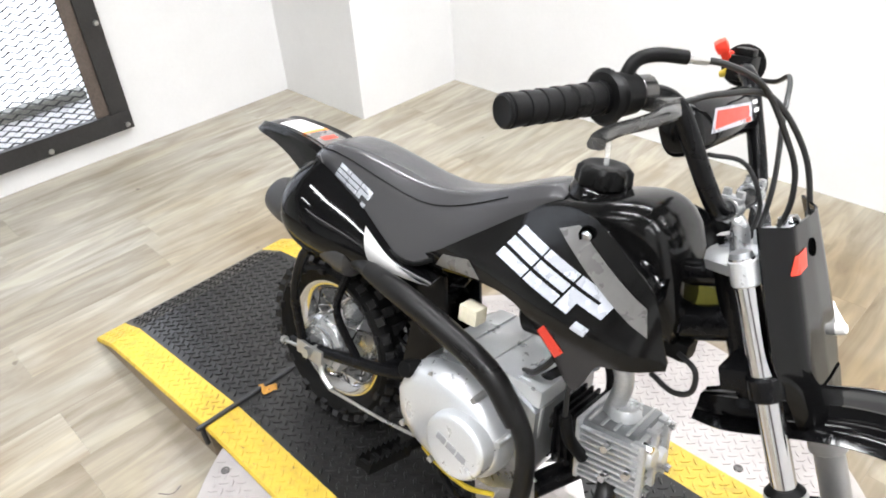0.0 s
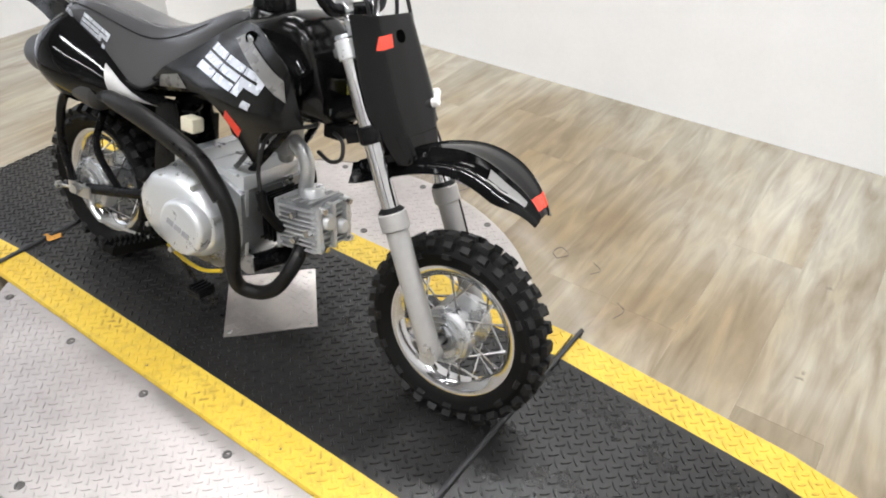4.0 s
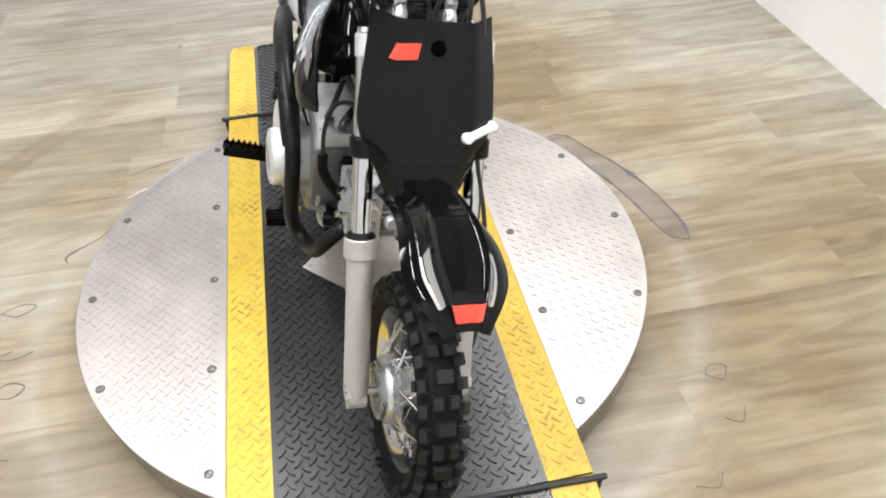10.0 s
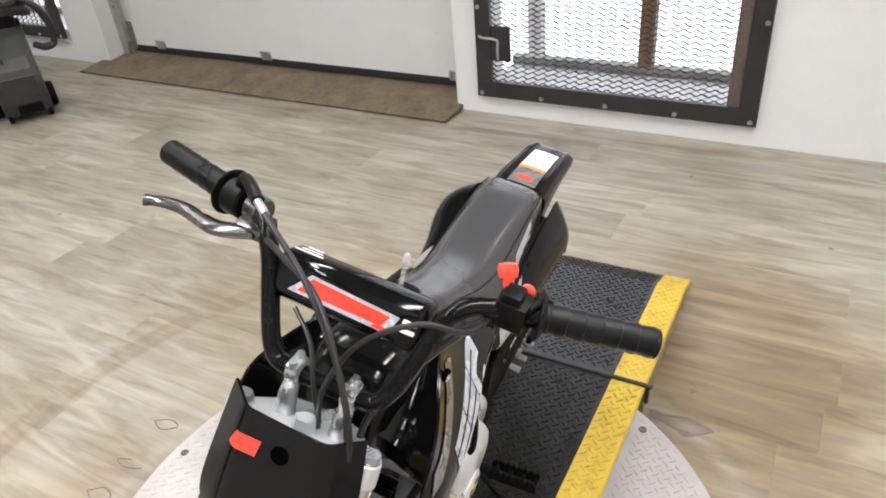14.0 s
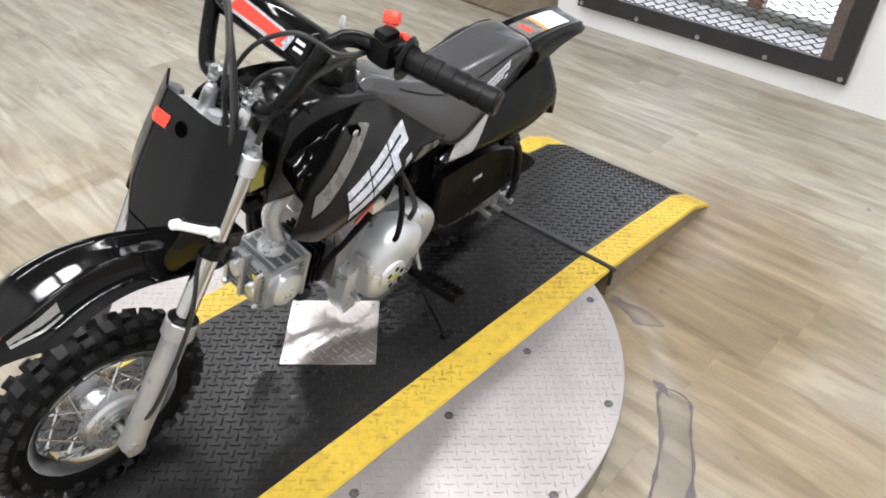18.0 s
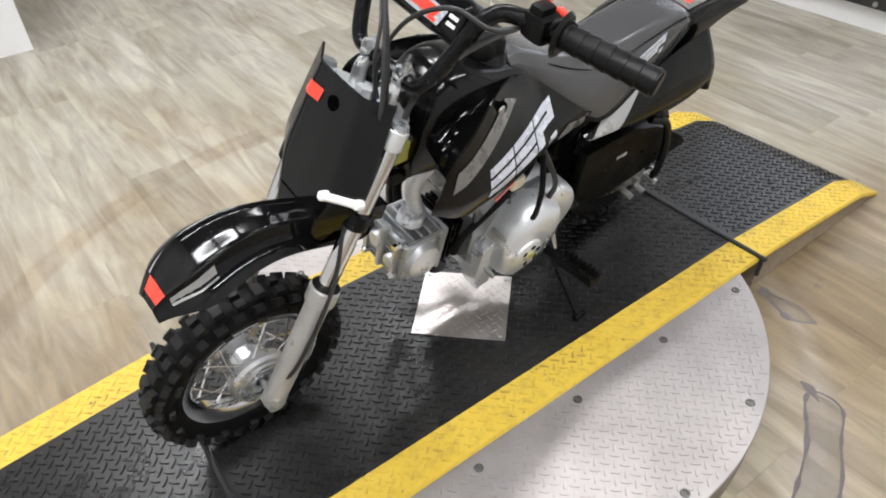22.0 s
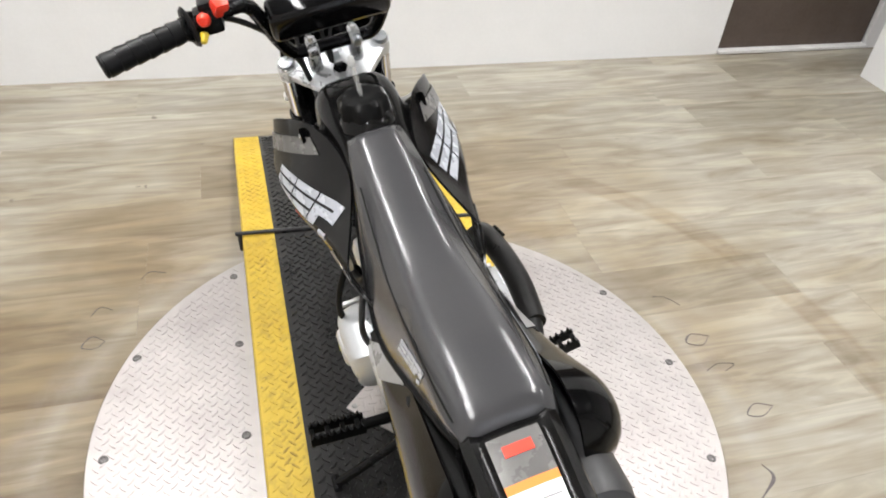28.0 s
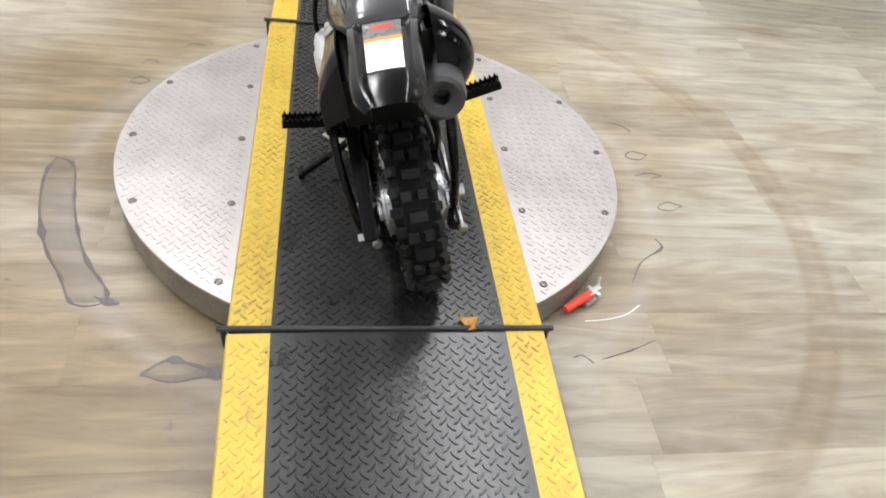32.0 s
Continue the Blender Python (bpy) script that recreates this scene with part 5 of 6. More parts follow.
def tail_point(x, v, lift=0.0):
    a = abs(v)
    if a < 0.66:
        y = tl_w(x) * v / 0.66 * 0.92
        z = tl_z(x) - 0.004 * (a / 0.66) ** 2 + 0.005 * math.exp(-((a - 0.52) / 0.06) ** 2)
    else:
        k = (a - 0.66) / 0.34
        y = math.copysign(tl_w(x) * (0.92 + 0.10 * min(1, k * 3)), v)
        z = tl_z(x) - 0.004 - tl_d(x) * k
    return Vector((x, y + 0.06 * max(0.0, -0.40 - x), z + lift))


tail = bp("rear_mudguard", sheet(lambda u, v: tail_point(lerp(-0.40, -0.648, u), 1 - 2 * v), 26, 30, 0.003), M_PANEL, "black tail mudguard with a warning label")


def tail_decal(name, mat, x0, x1, v0, v1, lift=0.0012, label=""):
    bp(name, sheet(lambda u, v: tail_point(lerp(x1, x0, u), lerp(v1, v0, v), lift), 6, 8, 0.0006), mat, label, tail, smooth=False)


tail_decal("white_label", M_WHITE, -0.590, -0.513, -0.36, 0.36, 0.0012, "white warning label with small print")
tail_decal("orange_header", M_ORANGE, -0.513, -0.503, -0.36, 0.36, 0.0014, "orange warning label header")
tail_decal("red_sticker", M_RED, -0.474, -0.460, -0.20, 0.20, 0.0014, "small red sticker")
tail_decal("grey_band", M_GREYDECAL, -0.503, -0.446, -0.36, 0.36, 0.0008)
for k in range(5):
    tail_decal("print_bar", M_TEXT, -0.528 - k * 0.011, -0.5265 - k * 0.011, -0.30, 0.10 + 0.05 * (k % 3), 0.0018)
bm = bmesh.new()
add_box(bm, -0.42, -0.26, -0.05, 0.05, 0.385, 0.52, 0.02)
bp("inner_mudguard", bm, M_DARK, "dull black inner mudguard")
bp("airbox", box(-0.475, -0.30, 0.044, 0.090, 0.43, 0.520, 0.012), M_DARK, "black air box")

# side panels
pl_top = curve1([(-0.490, 0.462), (-0.482, 0.535), (-0.470, 0.566), (-0.44, 0.566), (-0.36, 0.545), (-0.28, 0.512), (-0.20, 0.484), (-0.125, 0.460)])
pl_bot = curve1([(-0.490, 0.424), (-0.44, 0.402), (-0.38, 0.394), (-0.32, 0.400), (-0.25, 0.414), (-0.19, 0.428), (-0.125, 0.448)])
pl_y = curve1([(-0.490, 0.122), (-0.43, 0.124), (-0.34, 0.118), (-0.24, 0.110), (-0.125, 0.100)])
pr_top = curve1([(-0.462, 0.512), (-0.452, 0.550), (-0.43, 0.572), (-0.39, 0.580), (-0.33, 0.552), (-0.26, 0.520), (-0.19, 0.490), (-0.110, 0.472)])
pr_bot = curve1([(-0.462, 0.490), (-0.450, 0.444), (-0.42, 0.418), (-0.34, 0.412), (-0.26, 0.426), (-0.19, 0.440), (-0.110, 0.458)])
pr_y = curve1([(-0.462, 0.098), (-0.454, 0.114), (-0.435, 0.133), (-0.405, 0.142), (-0.36, 0.139), (-0.29, 0.122), (-0.19, 0.106), (-0.110, 0.094)])


def panel_point(x, z, s, lift=0.0):
    t, b, y = (pl_top(x), pl_bot(x), pl_y(x)) if s > 0 else (pr_top(x), pr_bot(x), pr_y(x))
    k = (z - b) / max(t - b, 1e-4)
    full = max(0.0, y - 0.072)
    inward = full * ((0.85 if s > 0 else 0.95) * (max(0, k - 0.45) / 0.55) ** (1.7 if s > 0 else 2.4) + 0.6 * (max(0, 0.42 - k) / 0.42) ** 1.7)
    return Vector((x, s * (y - inward + lift), z))


for s in sides():
    xa, xb = (-0.490, -0.125) if s > 0 else (-0.462, -0.110)
    top, bot = (pl_top, pl_bot) if s > 0 else (pr_top, pr_bot)
    pn = bp("side_panel", sheet(lambda u, v: panel_point(lerp(xa, xb, u), lerp(bot(lerp(xa, xb, u)), top(lerp(xa, xb, u)), v), s), 30, 14, -0.003 * s), M_PANEL if s > 0 else M_GLOSS, "black side panel with a silver flash")
    if s > 0:
        surf_decal("silver_flash", M_FLASH, [(-0.278, 0.508), (-0.205, 0.450), (-0.131, 0.450), (-0.180, 0.474)], s, panel_point, 0.0022, pn, "silver flash", 26, 8)
    else:
        surf_decal("silver_flash", M_FLASH, [(-0.262, 0.512), (-0.226, 0.462), (-0.116, 0.459), (-0.196, 0.478)], s, panel_point, 0.0022, pn, "silver flash", 26, 8)

# exhaust
pipe = [(0.205, -0.030, 0.262), (0.226, -0.060, 0.250), (0.222, -0.085, 0.215), (0.200, -0.096, 0.178), (0.164, -0.104, 0.158), (0.131, -0.120, 0.166), (0.128, -0.134, 0.208), (0.132, -0.138, 0.275), (0.116, -0.138, 0.340), (0.058, -0.138, 0.402), (-0.028, -0.137, 0.432), (-0.12, -0.132, 0.450), (-0.20, -0.122, 0.455), (-0.275, -0.096, 0.444)]
ex = bp("exhaust_pipe", tube(pipe, 0.0145, 16, 6), M_PIPE, "matt black exhaust pipe")
bp("heat_shield", tube([(0.106, -0.1405, 0.348), (0.056, -0.1415, 0.403), (-0.028, -0.1405, 0.433), (-0.12, -0.1355, 0.451), (-0.215, -0.123, 0.457)], lambda u: 0.0195 - 0.004 * abs(2 * u - 1) ** 4, 14, 6), M_PIPE, "black exhaust heat shield", ex)
# black bars on the uncut shield stand for the shade in its slots
for u in (0, 1, 2):
    q = Vector((0.03 - u * 0.016, -0.1615 + u * 0.0004, 0.424 + u * 0.006))
    bp("shield_slot_shade", tube([q, q + Vector((0.012, -0.0005, -0.004))], 0.003, 6, 2), M_DARK, "", ex)
mp = [(0.020, 0.0), (0.036, 0.01), (0.040, 0.03), (0.040, 0.228), (0.037, 0.246), (0.030, 0.251), (0.020, 0.249), (0.0135, 0.242), (0.0135, 0.21), (0.001, 0.21)]
bp("muffler", revolve(mp, (-0.272, -0.088, 0.440), (-0.980, 0.078, 0.173), 32, False), M_MUFFLER, "black round muffler")

# engine
def bulged_cover(outline, y0, y1, s=1):
    """A smooth cast cover: a rounded outline swelling outwards from y0 to y1."""
    path = smooth_path([(x, 0, z) for x, z in outline] + [(outline[0][0], 0, outline[0][1])], 6)[:-1]
    cx = sum(p.x for p in path) / len(path)
    cz = sum(p.z for p in path) / len(path)
    bm = bmesh.new()
    rings = []
    for k, g in ((0.0, 1.0), (0.45, 1.0), (0.62, 0.985), (0.78, 0.94), (0.9, 0.86), (0.97, 0.70), (1.0, 0.42), (1.005, 0.08)):
        rings.append([Vector((cx + (p.x - cx) * g, s * lerp(y0, y1, k), cz + (p.z - cz) * g)) for p in path])
    add_rings(bm, rings)
    return bm


en = bp("crankcase", prism([(-0.125, 0.285), (-0.105, 0.335), (-0.06, 0.368), (0.06, 0.368), (0.112, 0.345), (0.118, 0.25), (0.095, 0.19), (0.05, 0.165), (-0.04, 0.165), (-0.10, 0.205)], -0.098, 0.076, 0.008), M_CASTDARK, "dull cast aluminium engine case")
bp("clutch_cover", bulged_cover([(-0.124, 0.290), (-0.098, 0.338), (-0.02, 0.358), (0.052, 0.334), (0.086, 0.268), (0.066, 0.216), (0.006, 0.192), (-0.068, 0.208), (-0.112, 0.242)], 0.095, 0.152, -1), M_CAST, "smooth silver clutch side cover", en)
CC = Vector((0.022, -0.158, 0.268))
bm = revolve([(0.001, 0.012), (0.046, 0.012), (0.052, 0.010), (0.056, 0.004), (0.057, -0.022)], CC, (0, -1, 0), 44, False)
rc = bp("round_cover", bm, M_CAST, "round polished clutch cover", en)
for k in range(3):
    bm = bmesh.new()
    add_box(bm, -0.009, 0.009, -0.0005, 0.0005, -0.006, 0.006)
    bmesh.ops.transform(bm, matrix=pose(CC.x - 0.021 + 0.020 * k, CC.y - 0.0125, CC.z + 0.008 - 0.007 * k, 0, 18, 0), verts=bm.verts)
    bp("cover_mark", bm, M_TEXT, "dark moulded mark", rc, smooth=False)
for x, z in ((-0.108, 0.300), (-0.055, 0.345), (0.030, 0.345), (0.082, 0.295), (-0.105, 0.225), (-0.040, 0.190)):
    bp("case_bolt", cyl((x, -0.112, z), (x, -0.142, z), 0.0065, 0.0055, 8), M_STEEL, "", en)
bp("oil_filler", cyl((-0.100, -0.120, 0.325), (-0.102, -0.150, 0.338), 0.017, 0.014, 12, 0.002), M_DARK, "black oil filler plug", en)
bp("case_top", box(-0.075, 0.112, -0.090, 0.062, 0.350, 0.380, 0.004), M_CAST, "bright ribbed engine top", en)
for k in range(3):
    bp("top_rib", box(-0.045 + 0.055 * k, -0.041 + 0.055 * k, -0.084, 0.058, 0.379, 0.3835, 0.001), M_CAST, "", en)
bp("flywheel_cover", bulged_cover([(-0.066, 0.340), (-0.010, 0.368), (0.044, 0.352), (0.076, 0.300), (0.078, 0.238), (0.052, 0.206), (0.004, 0.208), (-0.045, 0.232), (-0.070, 0.285)], 0.070, 0.146), M_CAST, "smooth silver flywheel side cover", en)
FC = Vector((0.025, 0.144, 0.276))
bm = revolve([(0.001, 0.009), (0.026, 0.009), (0.033, 0.005), (0.037, -0.006)], FC, (0, 1, 0), 30, False)
fc = bp("flywheel_dome", bm, M_CAST, "", en)
bp("emblem", cyl(FC + Vector((0, 0.008, 0)), FC + Vector((0, 0.0105, 0)), 0.010, 0.009, 18), M_OLIVE, "small yellow emblem", fc)
# black studs on the closed dome stand for its shaded vent slots
for a in (0.6, 1.7, 2.8, 3.9, 5.2):
    q = FC + Vector((0.020 * math.cos(a), 0.0065, 0.020 * math.sin(a)))
    bp("vent_slot_shade", cyl(q, q + Vector((0, 0.0032, 0)), 0.0065, 0.006, 8), M_DARK, "", fc)
bp("sprocket_cover", bulged_cover([(-0.048, 0.362), (-0.100, 0.352), (-0.140, 0.318), (-0.146, 0.270), (-0.112, 0.222), (-0.060, 0.212), (-0.050, 0.290)], 0.060, 0.112), M_CAST, "smooth silver sprocket cover", en)
bp("case_fin", prism([(0.072, 0.300), (0.104, 0.282), (0.112, 0.212), (0.098, 0.168), (0.066, 0.172), (0.058, 0.220)], 0.058, 0.104, 0.010), M_CAST, "", en)
bp("wire_plug", cyl((0.022, 0.104, 0.343), (0.022, 0.124, 0.347), 0.012, 0.010, 14), M_DARK, "black rubber plug", en)
bp("yellow_tag", box(-0.018, 0.006, 0.119, 0.1235, 0.335, 0.350, 0.0006), M_YELLOWPLASTIC, "small yellow tag", en, smooth=False)
for x, z in ((-0.055, 0.330), (0.078, 0.325), (0.086, 0.225), (0.020, 0.200), (-0.052, 0.255)):
    bp("case_bolt", cyl((x, 0.090, z), (x, 0.126, z), 0.006, 0.005, 8), M_STEEL, "", en)
bp("lower_guard", tube([(-0.118, -0.112, 0.205), (-0.05, -0.118, 0.172), (0.02, -0.118, 0.160), (0.07, -0.110, 0.172)], 0.0042, 10, 5), M_YELLOWPLASTIC, "thin yellow edge under the engine cover", en)

# cylinder and head, lying forward
HD = pose(0.076, 0, 0.281, 0, -7, 0)
def head_part(name, mat, parent, label, *boxes):
    bm = bmesh.new()
    for q in boxes:
        add_box(bm, *q)
    bmesh.ops.transform(bm, matrix=HD, verts=bm.verts)
    return bp(name, bm, mat, label, parent, smooth=False)


cy = head_part("cylinder", M_BLACKMETAL, None, "black finned cylinder", (0.0, 0.085, -0.042, 0.042, -0.042, 0.042, 0.01))
for k in range(7):
    head_part("cooling_fin", M_BLACKMETAL, cy, "", (0.008 + 0.0115 * k, 0.0125 + 0.0115 * k, -0.047, 0.047, -0.047, 0.047, 0.0012))
hd = head_part("cylinder_head", M_CASTDARK, None, "finned aluminium cylinder head", (0.088, 0.175, -0.05, 0.048, -0.045, 0.05, 0.01))
for k in range(9):
    head_part("cooling_fin", M_HEAD, hd, "", (0.094, 0.184, -0.058, 0.048, -0.042 + 0.0100 * k, -0.0388 + 0.0100 * k, 0.0010))
for y in (-0.046, -0.006, 0.034):
    head_part("front_rib", M_HEAD, hd, "", (0.170, 0.192, y - 0.005, y + 0.005, -0.044, 0.046, 0.003))
for k in range(4):
    head_part("cooling_rib", M_HEAD, hd, "", (0.10 + 0.02 * k, 0.1045 + 0.02 * k, -0.045, 0.045, -0.050, 0.052, 0.0012))
head_part("head_flange", M_HEAD, hd, "", (0.086, 0.094, -0.056, 0.054, -0.050, 0.052, 0.004))
head_part("cover_frame", M_HEAD, hd, "", (0.112, 0.182, 0.044, 0.054, -0.040, 0.042, 0.010))
for nm, p0, p1, r0, r1 in (("end_cover", (0.175, -0.020, 0.012), (0.196, -0.020, 0.012), 0.019, 0.016), ("end_cover", (0.175, 0.022, -0.010), (0.194, 0.022, -0.010), 0.017, 0.014), ("valve_cap", (0.135, 0, 0.045), (0.135, 0, 0.068), 0.026, 0.024), ("valve_cap", (0.135, 0, -0.045), (0.135, 0, -0.062), 0.024, 0.022)):
    bp(nm, cyl(HD @ Vector(p0), HD @ Vector(p1), r0, r1, 24, 0.003), M_CAST, "", hd)
bm = revolve([(0.001, 0.024), (0.02, 0.023), (0.034, 0.016), (0.039, 0.004), (0.039, -0.01)], HD @ Vector((0.142, 0.05, 0.0)), (0, 1, 0), 28, False)
bp("cam_cover", bm, M_CAST, "round polished cam cover", hd)
for x, y, z in ((0.19, -0.04, -0.035), (0.19, 0.035, -0.035), (0.19, -0.04, 0.04), (0.19, 0.035, 0.04), (0.14, -0.062, 0.03), (0.14, -0.062, -0.02), (0.175, -0.062, 0.0)):
    p = HD @ Vector((x, y, z))
    d = Vector((0.009, 0, 0)) if abs(y) < 0.05 else Vector((0, -0.009, 0))
    bp("head_bolt", cyl(p - d * 0.6, p + d, 0.0065, 0.0065, 6), M_CHROME, "", hd, smooth=False)
bp("intake_pipe", tube([HD @ Vector((0.115, 0, 0.05)), (0.196, -0.010, 0.402), (0.186, -0.012, 0.432), (0.160, -0.012, 0.450)], 0.0145, 14, 5), M_HEAD, "alloy intake pipe")
bm = bmesh.new()
add_box(bm, 0.115, 0.163, -0.030, 0.018, 0.420, 0.486, 0.006)
add_cyl(bm, (0.139, -0.006, 0.484), (0.137, -0.006, 0.506), 0.017, 0.015, 18, 0.003)
add_cyl(bm, (0.139, -0.006, 0.420), (0.139, -0.006, 0.400), 0.018, 0.014, 18, 0.003)
add_cyl(bm, (0.139, -0.030, 0.455), (0.139, -0.044, 0.455), 0.009, n=8)
bp("carburettor", bm, M_CASTDARK, "dull alloy carburettor")
bp("air_filter", cyl((0.112, -0.006, 0.455), (0.02, -0.004, 0.450), 0.032, 0.038, 24, 0.008), M_DARK, "black air filter")
bp("connector", box(-0.052, -0.018, -0.092, -0.064, 0.428, 0.456, 0.004), M_CREAM, "cream wiring connector")
bp("connector", box(0.040, 0.068, 0.088, 0.106, 0.430, 0.455, 0.004), M_CREAM, "cream wiring connector")
bp("wiring_loom", tube([(-0.02, 0.07, 0.470), (0.01, 0.082, 0.430), (0.07, 0.090, 0.402), (0.115, 0.088, 0.372), (0.140, 0.078, 0.335), (0.146, 0.066, 0.28)], 0.007, 12, 5), M_DARK, "black taped wiring loom")
bp("plug_lead", tube([(0.022, 0.122, 0.347), (0.018, 0.132, 0.366), (0.008, 0.124, 0.42), (0.0, 0.100, 0.48)], 0.0055, 10, 5), M_DARK, "black rubber lead")
bp("cover_seam", tube([(-0.050, 0.104, 0.350), (-0.060, 0.110, 0.30), (-0.062, 0.110, 0.24)], 0.0016, 8, 4), M_DARK)
bp("spark_plug_cap", tube([HD @ Vector((0.10, -0.055, -0.01)), (0.165, -0.088, 0.330), (0.155, -0.092, 0.365)], 0.0095, 10, 4), M_DARK, "black spark plug cap")
bp("plug_lead", tube([(0.155, -0.092, 0.365), (0.152, -0.092, 0.42), (0.165, -0.075, 0.475), (0.23, -0.03, 0.50)], 0.004, 8, 5), M_CABLE)
bp("ignition_coil", box(0.235, 0.272, -0.018, 0.018, 0.478, 0.505, 0.006), M_DARK, "black ignition coil")
bp("coil_lead", tube([(0.262, -0.02, 0.492), (0.292, -0.034, 0.486), (0.296, -0.040, 0.458), (0.272, -0.040, 0.446), (0.236, -0.030, 0.452)], 0.0038, 8, 5), M_CABLE)
bp("fuel_hose", tube([(0.10, 0.04, 0.52), (0.122, 0.05, 0.505), (0.132, 0.036, 0.48), (0.137, 0.018, 0.462)], 0.0045, 8, 5), M_DARK, "black fuel hose")
bp("engine_wire", tube([(-0.05, 0.104, 0.345), (-0.055, 0.108, 0.385), (-0.04, 0.095, 0.43), (-0.02, 0.07, 0.48)], 0.0055, 8, 5), M_CABLE)
bp("breather_hose", tube([(0.06, -0.060, 0.378), (0.09, -0.078, 0.40), (0.115, -0.074, 0.44), (0.11, -0.06, 0.49)], 0.005, 8, 5), M_CABLE)
bm = revolve([(0.001, 0.006), (0.008, 0.006), (0.009, 0.002), (0.019, 0.002), (0.021, 0.0), (0.021, -0.004)], (0.108, -0.072, 0.186), (0.3, -1, 0.1), 24, False)
bp("mount_washer", bm, M_STEEL, "zinc plated mount washer")
bp("starter_motor", cyl((0.109, -0.068, 0.186), (0.137, 0.026, 0.188), 0.0195, n=22, bevel=0.002), M_BLACKMETAL, "black starter motor under the cylinder")
bp("lead_clip", cyl((0.158, -0.092, 0.340), (0.160, -0.094, 0.352), 0.0058, n=8), M_STEEL)
bp("case_seam", box(0.1125, 0.1150, -0.088, -0.080, 0.215, 0.352, 0.0008), M_CAST, "", en, smooth=False)
for k in range(4):
    bp("case_rib", box(-0.035 + 0.033 * k, -0.015 + 0.033 * k, -0.0905 + 0.010 * (k % 2), -0.0865 + 0.010 * (k % 2), 0.3795, 0.3825, 0.001), M_CAST, "", en, smooth=False)

# frame
bp("frame_backbone", tube([(0.335, 0, 0.565), (0.24, 0, 0.525), (0.08, 0, 0.495), (-0.10, 0, 0.475), (-0.155, 0, 0.40), (-0.165, 0, 0.25)], 0.024, 14, 5), M_BLACKMETAL, "black frame backbone")
bp("frame_top_tube", tube([(0.315, 0, 0.625), (0.20, 0, 0.585), (0.02, 0, 0.535), (-0.18, 0, 0.50)], 0.018, 12, 5), M_BLACKMETAL)
for s in sides():
    bp("subframe_tube", tube([(-0.05, s * 0.035, 0.50), (-0.2, s * 0.05, 0.485), (-0.35, s * 0.052, 0.53), (-0.47, s * 0.045, 0.565)], 0.010, 10, 5), M_BLACKMETAL)
    bp("engine_hanger", tube([(0.20, s * 0.03, 0.52), (0.145, s * 0.05, 0.44), (0.09, s * 0.05, 0.375)], 0.008, 8, 4), M_BLACKMETAL)
    bp("pivot_plate", prism([(-0.20, 0.22), (-0.125, 0.20), (-0.10, 0.34), (-0.12, 0.46), (-0.17, 0.46), (-0.185, 0.33)], s * 0.045 - 0.004, s * 0.045 + 0.004, 0.002), M_BLACKMETAL, "black frame pivot plate")
bp("head_sticker", box(0.222, 0.282, 0.018, 0.034, 0.545, 0.580, 0.002), M_OLIVE, "yellow-green sticker on the frame", smooth=False)
bp("white_sticker", box(0.225, 0.255, -0.028, -0.0215, 0.522, 0.536, 0.001), M_WHITE, "white sticker on the frame", smooth=False)
bp("lower_rail", box(-0.10, 0.06, -0.03, 0.03, 0.150, 0.164, 0.004), M_BLACKMETAL, "black lower frame rail")

# swingarm, chain and shock
for s in sides():
    bp("swingarm", tube([(-0.165, s * 0.05, 0.245), (-0.248, s * 0.064, 0.225), (RX, s * 0.068, 0.19), (-0.479, s * 0.068, 0.176)], 0.0125, 12, 5), M_BLACKMETAL, "black swingarm tube")
    bm = bmesh.new()
    add_box(bm, -0.447, -0.373, s * 0.082 - 0.003, s * 0.082 + 0.003, 0.172, 0.202, 0.002)
    add_cyl(bm, (-0.442, s * 0.082, 0.184), (-0.490, s * 0.082, 0.176), 0.0035, n=8)
    add_cyl(bm, (-0.484, s * 0.082, 0.177), (-0.494, s * 0.082, 0.1755), 0.009, n=6)
    bp("chain_adjuster", bm, M_STEEL, "zinc plated chain adjuster", smooth=False)
    bp("arm_brace", tube([(-0.294, s * 0.064, 0.22), (-0.350, s * 0.070, 0.30), (-0.336, s * 0.058, 0.38)], 0.008, 8, 4), M_BLACKMETAL)
bp("swingarm_bridge", cyl((-0.225, -0.06, 0.232), (-0.225, 0.06, 0.232), 0.012, n=12), M_BLACKMETAL)
bm = bmesh.new()
add_tube(bm, [Vector((-0.13, 0, 0.45)).lerp(Vector((-0.234, 0, 0.25)), u / 60) + 0.024 * (Vector((0, 1, 0)) * math.cos(u * 0.9) + Vector((0.885, 0, -0.465)) * math.sin(u * 0.9)) for u in range(61)], 0.0045, 6, 0)
sp = bp("shock_spring", bm, M_BLACKMETAL, "black shock spring")
bp("shock_body", cyl((-0.125, 0, 0.46), (-0.238, 0, 0.24), 0.014, n=12), M_CASTDARK, "", sp)
bm = bmesh.new()
add_revolve(bm, [(0.062, -0.002), (0.066, -0.002), (0.066, 0.002), (0.062, 0.002), (0.03, 0.002), (0.03, -0.002)], (RX, 0.056, RZ), (0, 1, 0), 34)
bp("rear_sprocket", bm, M_STEEL, "steel rear sprocket", rw)
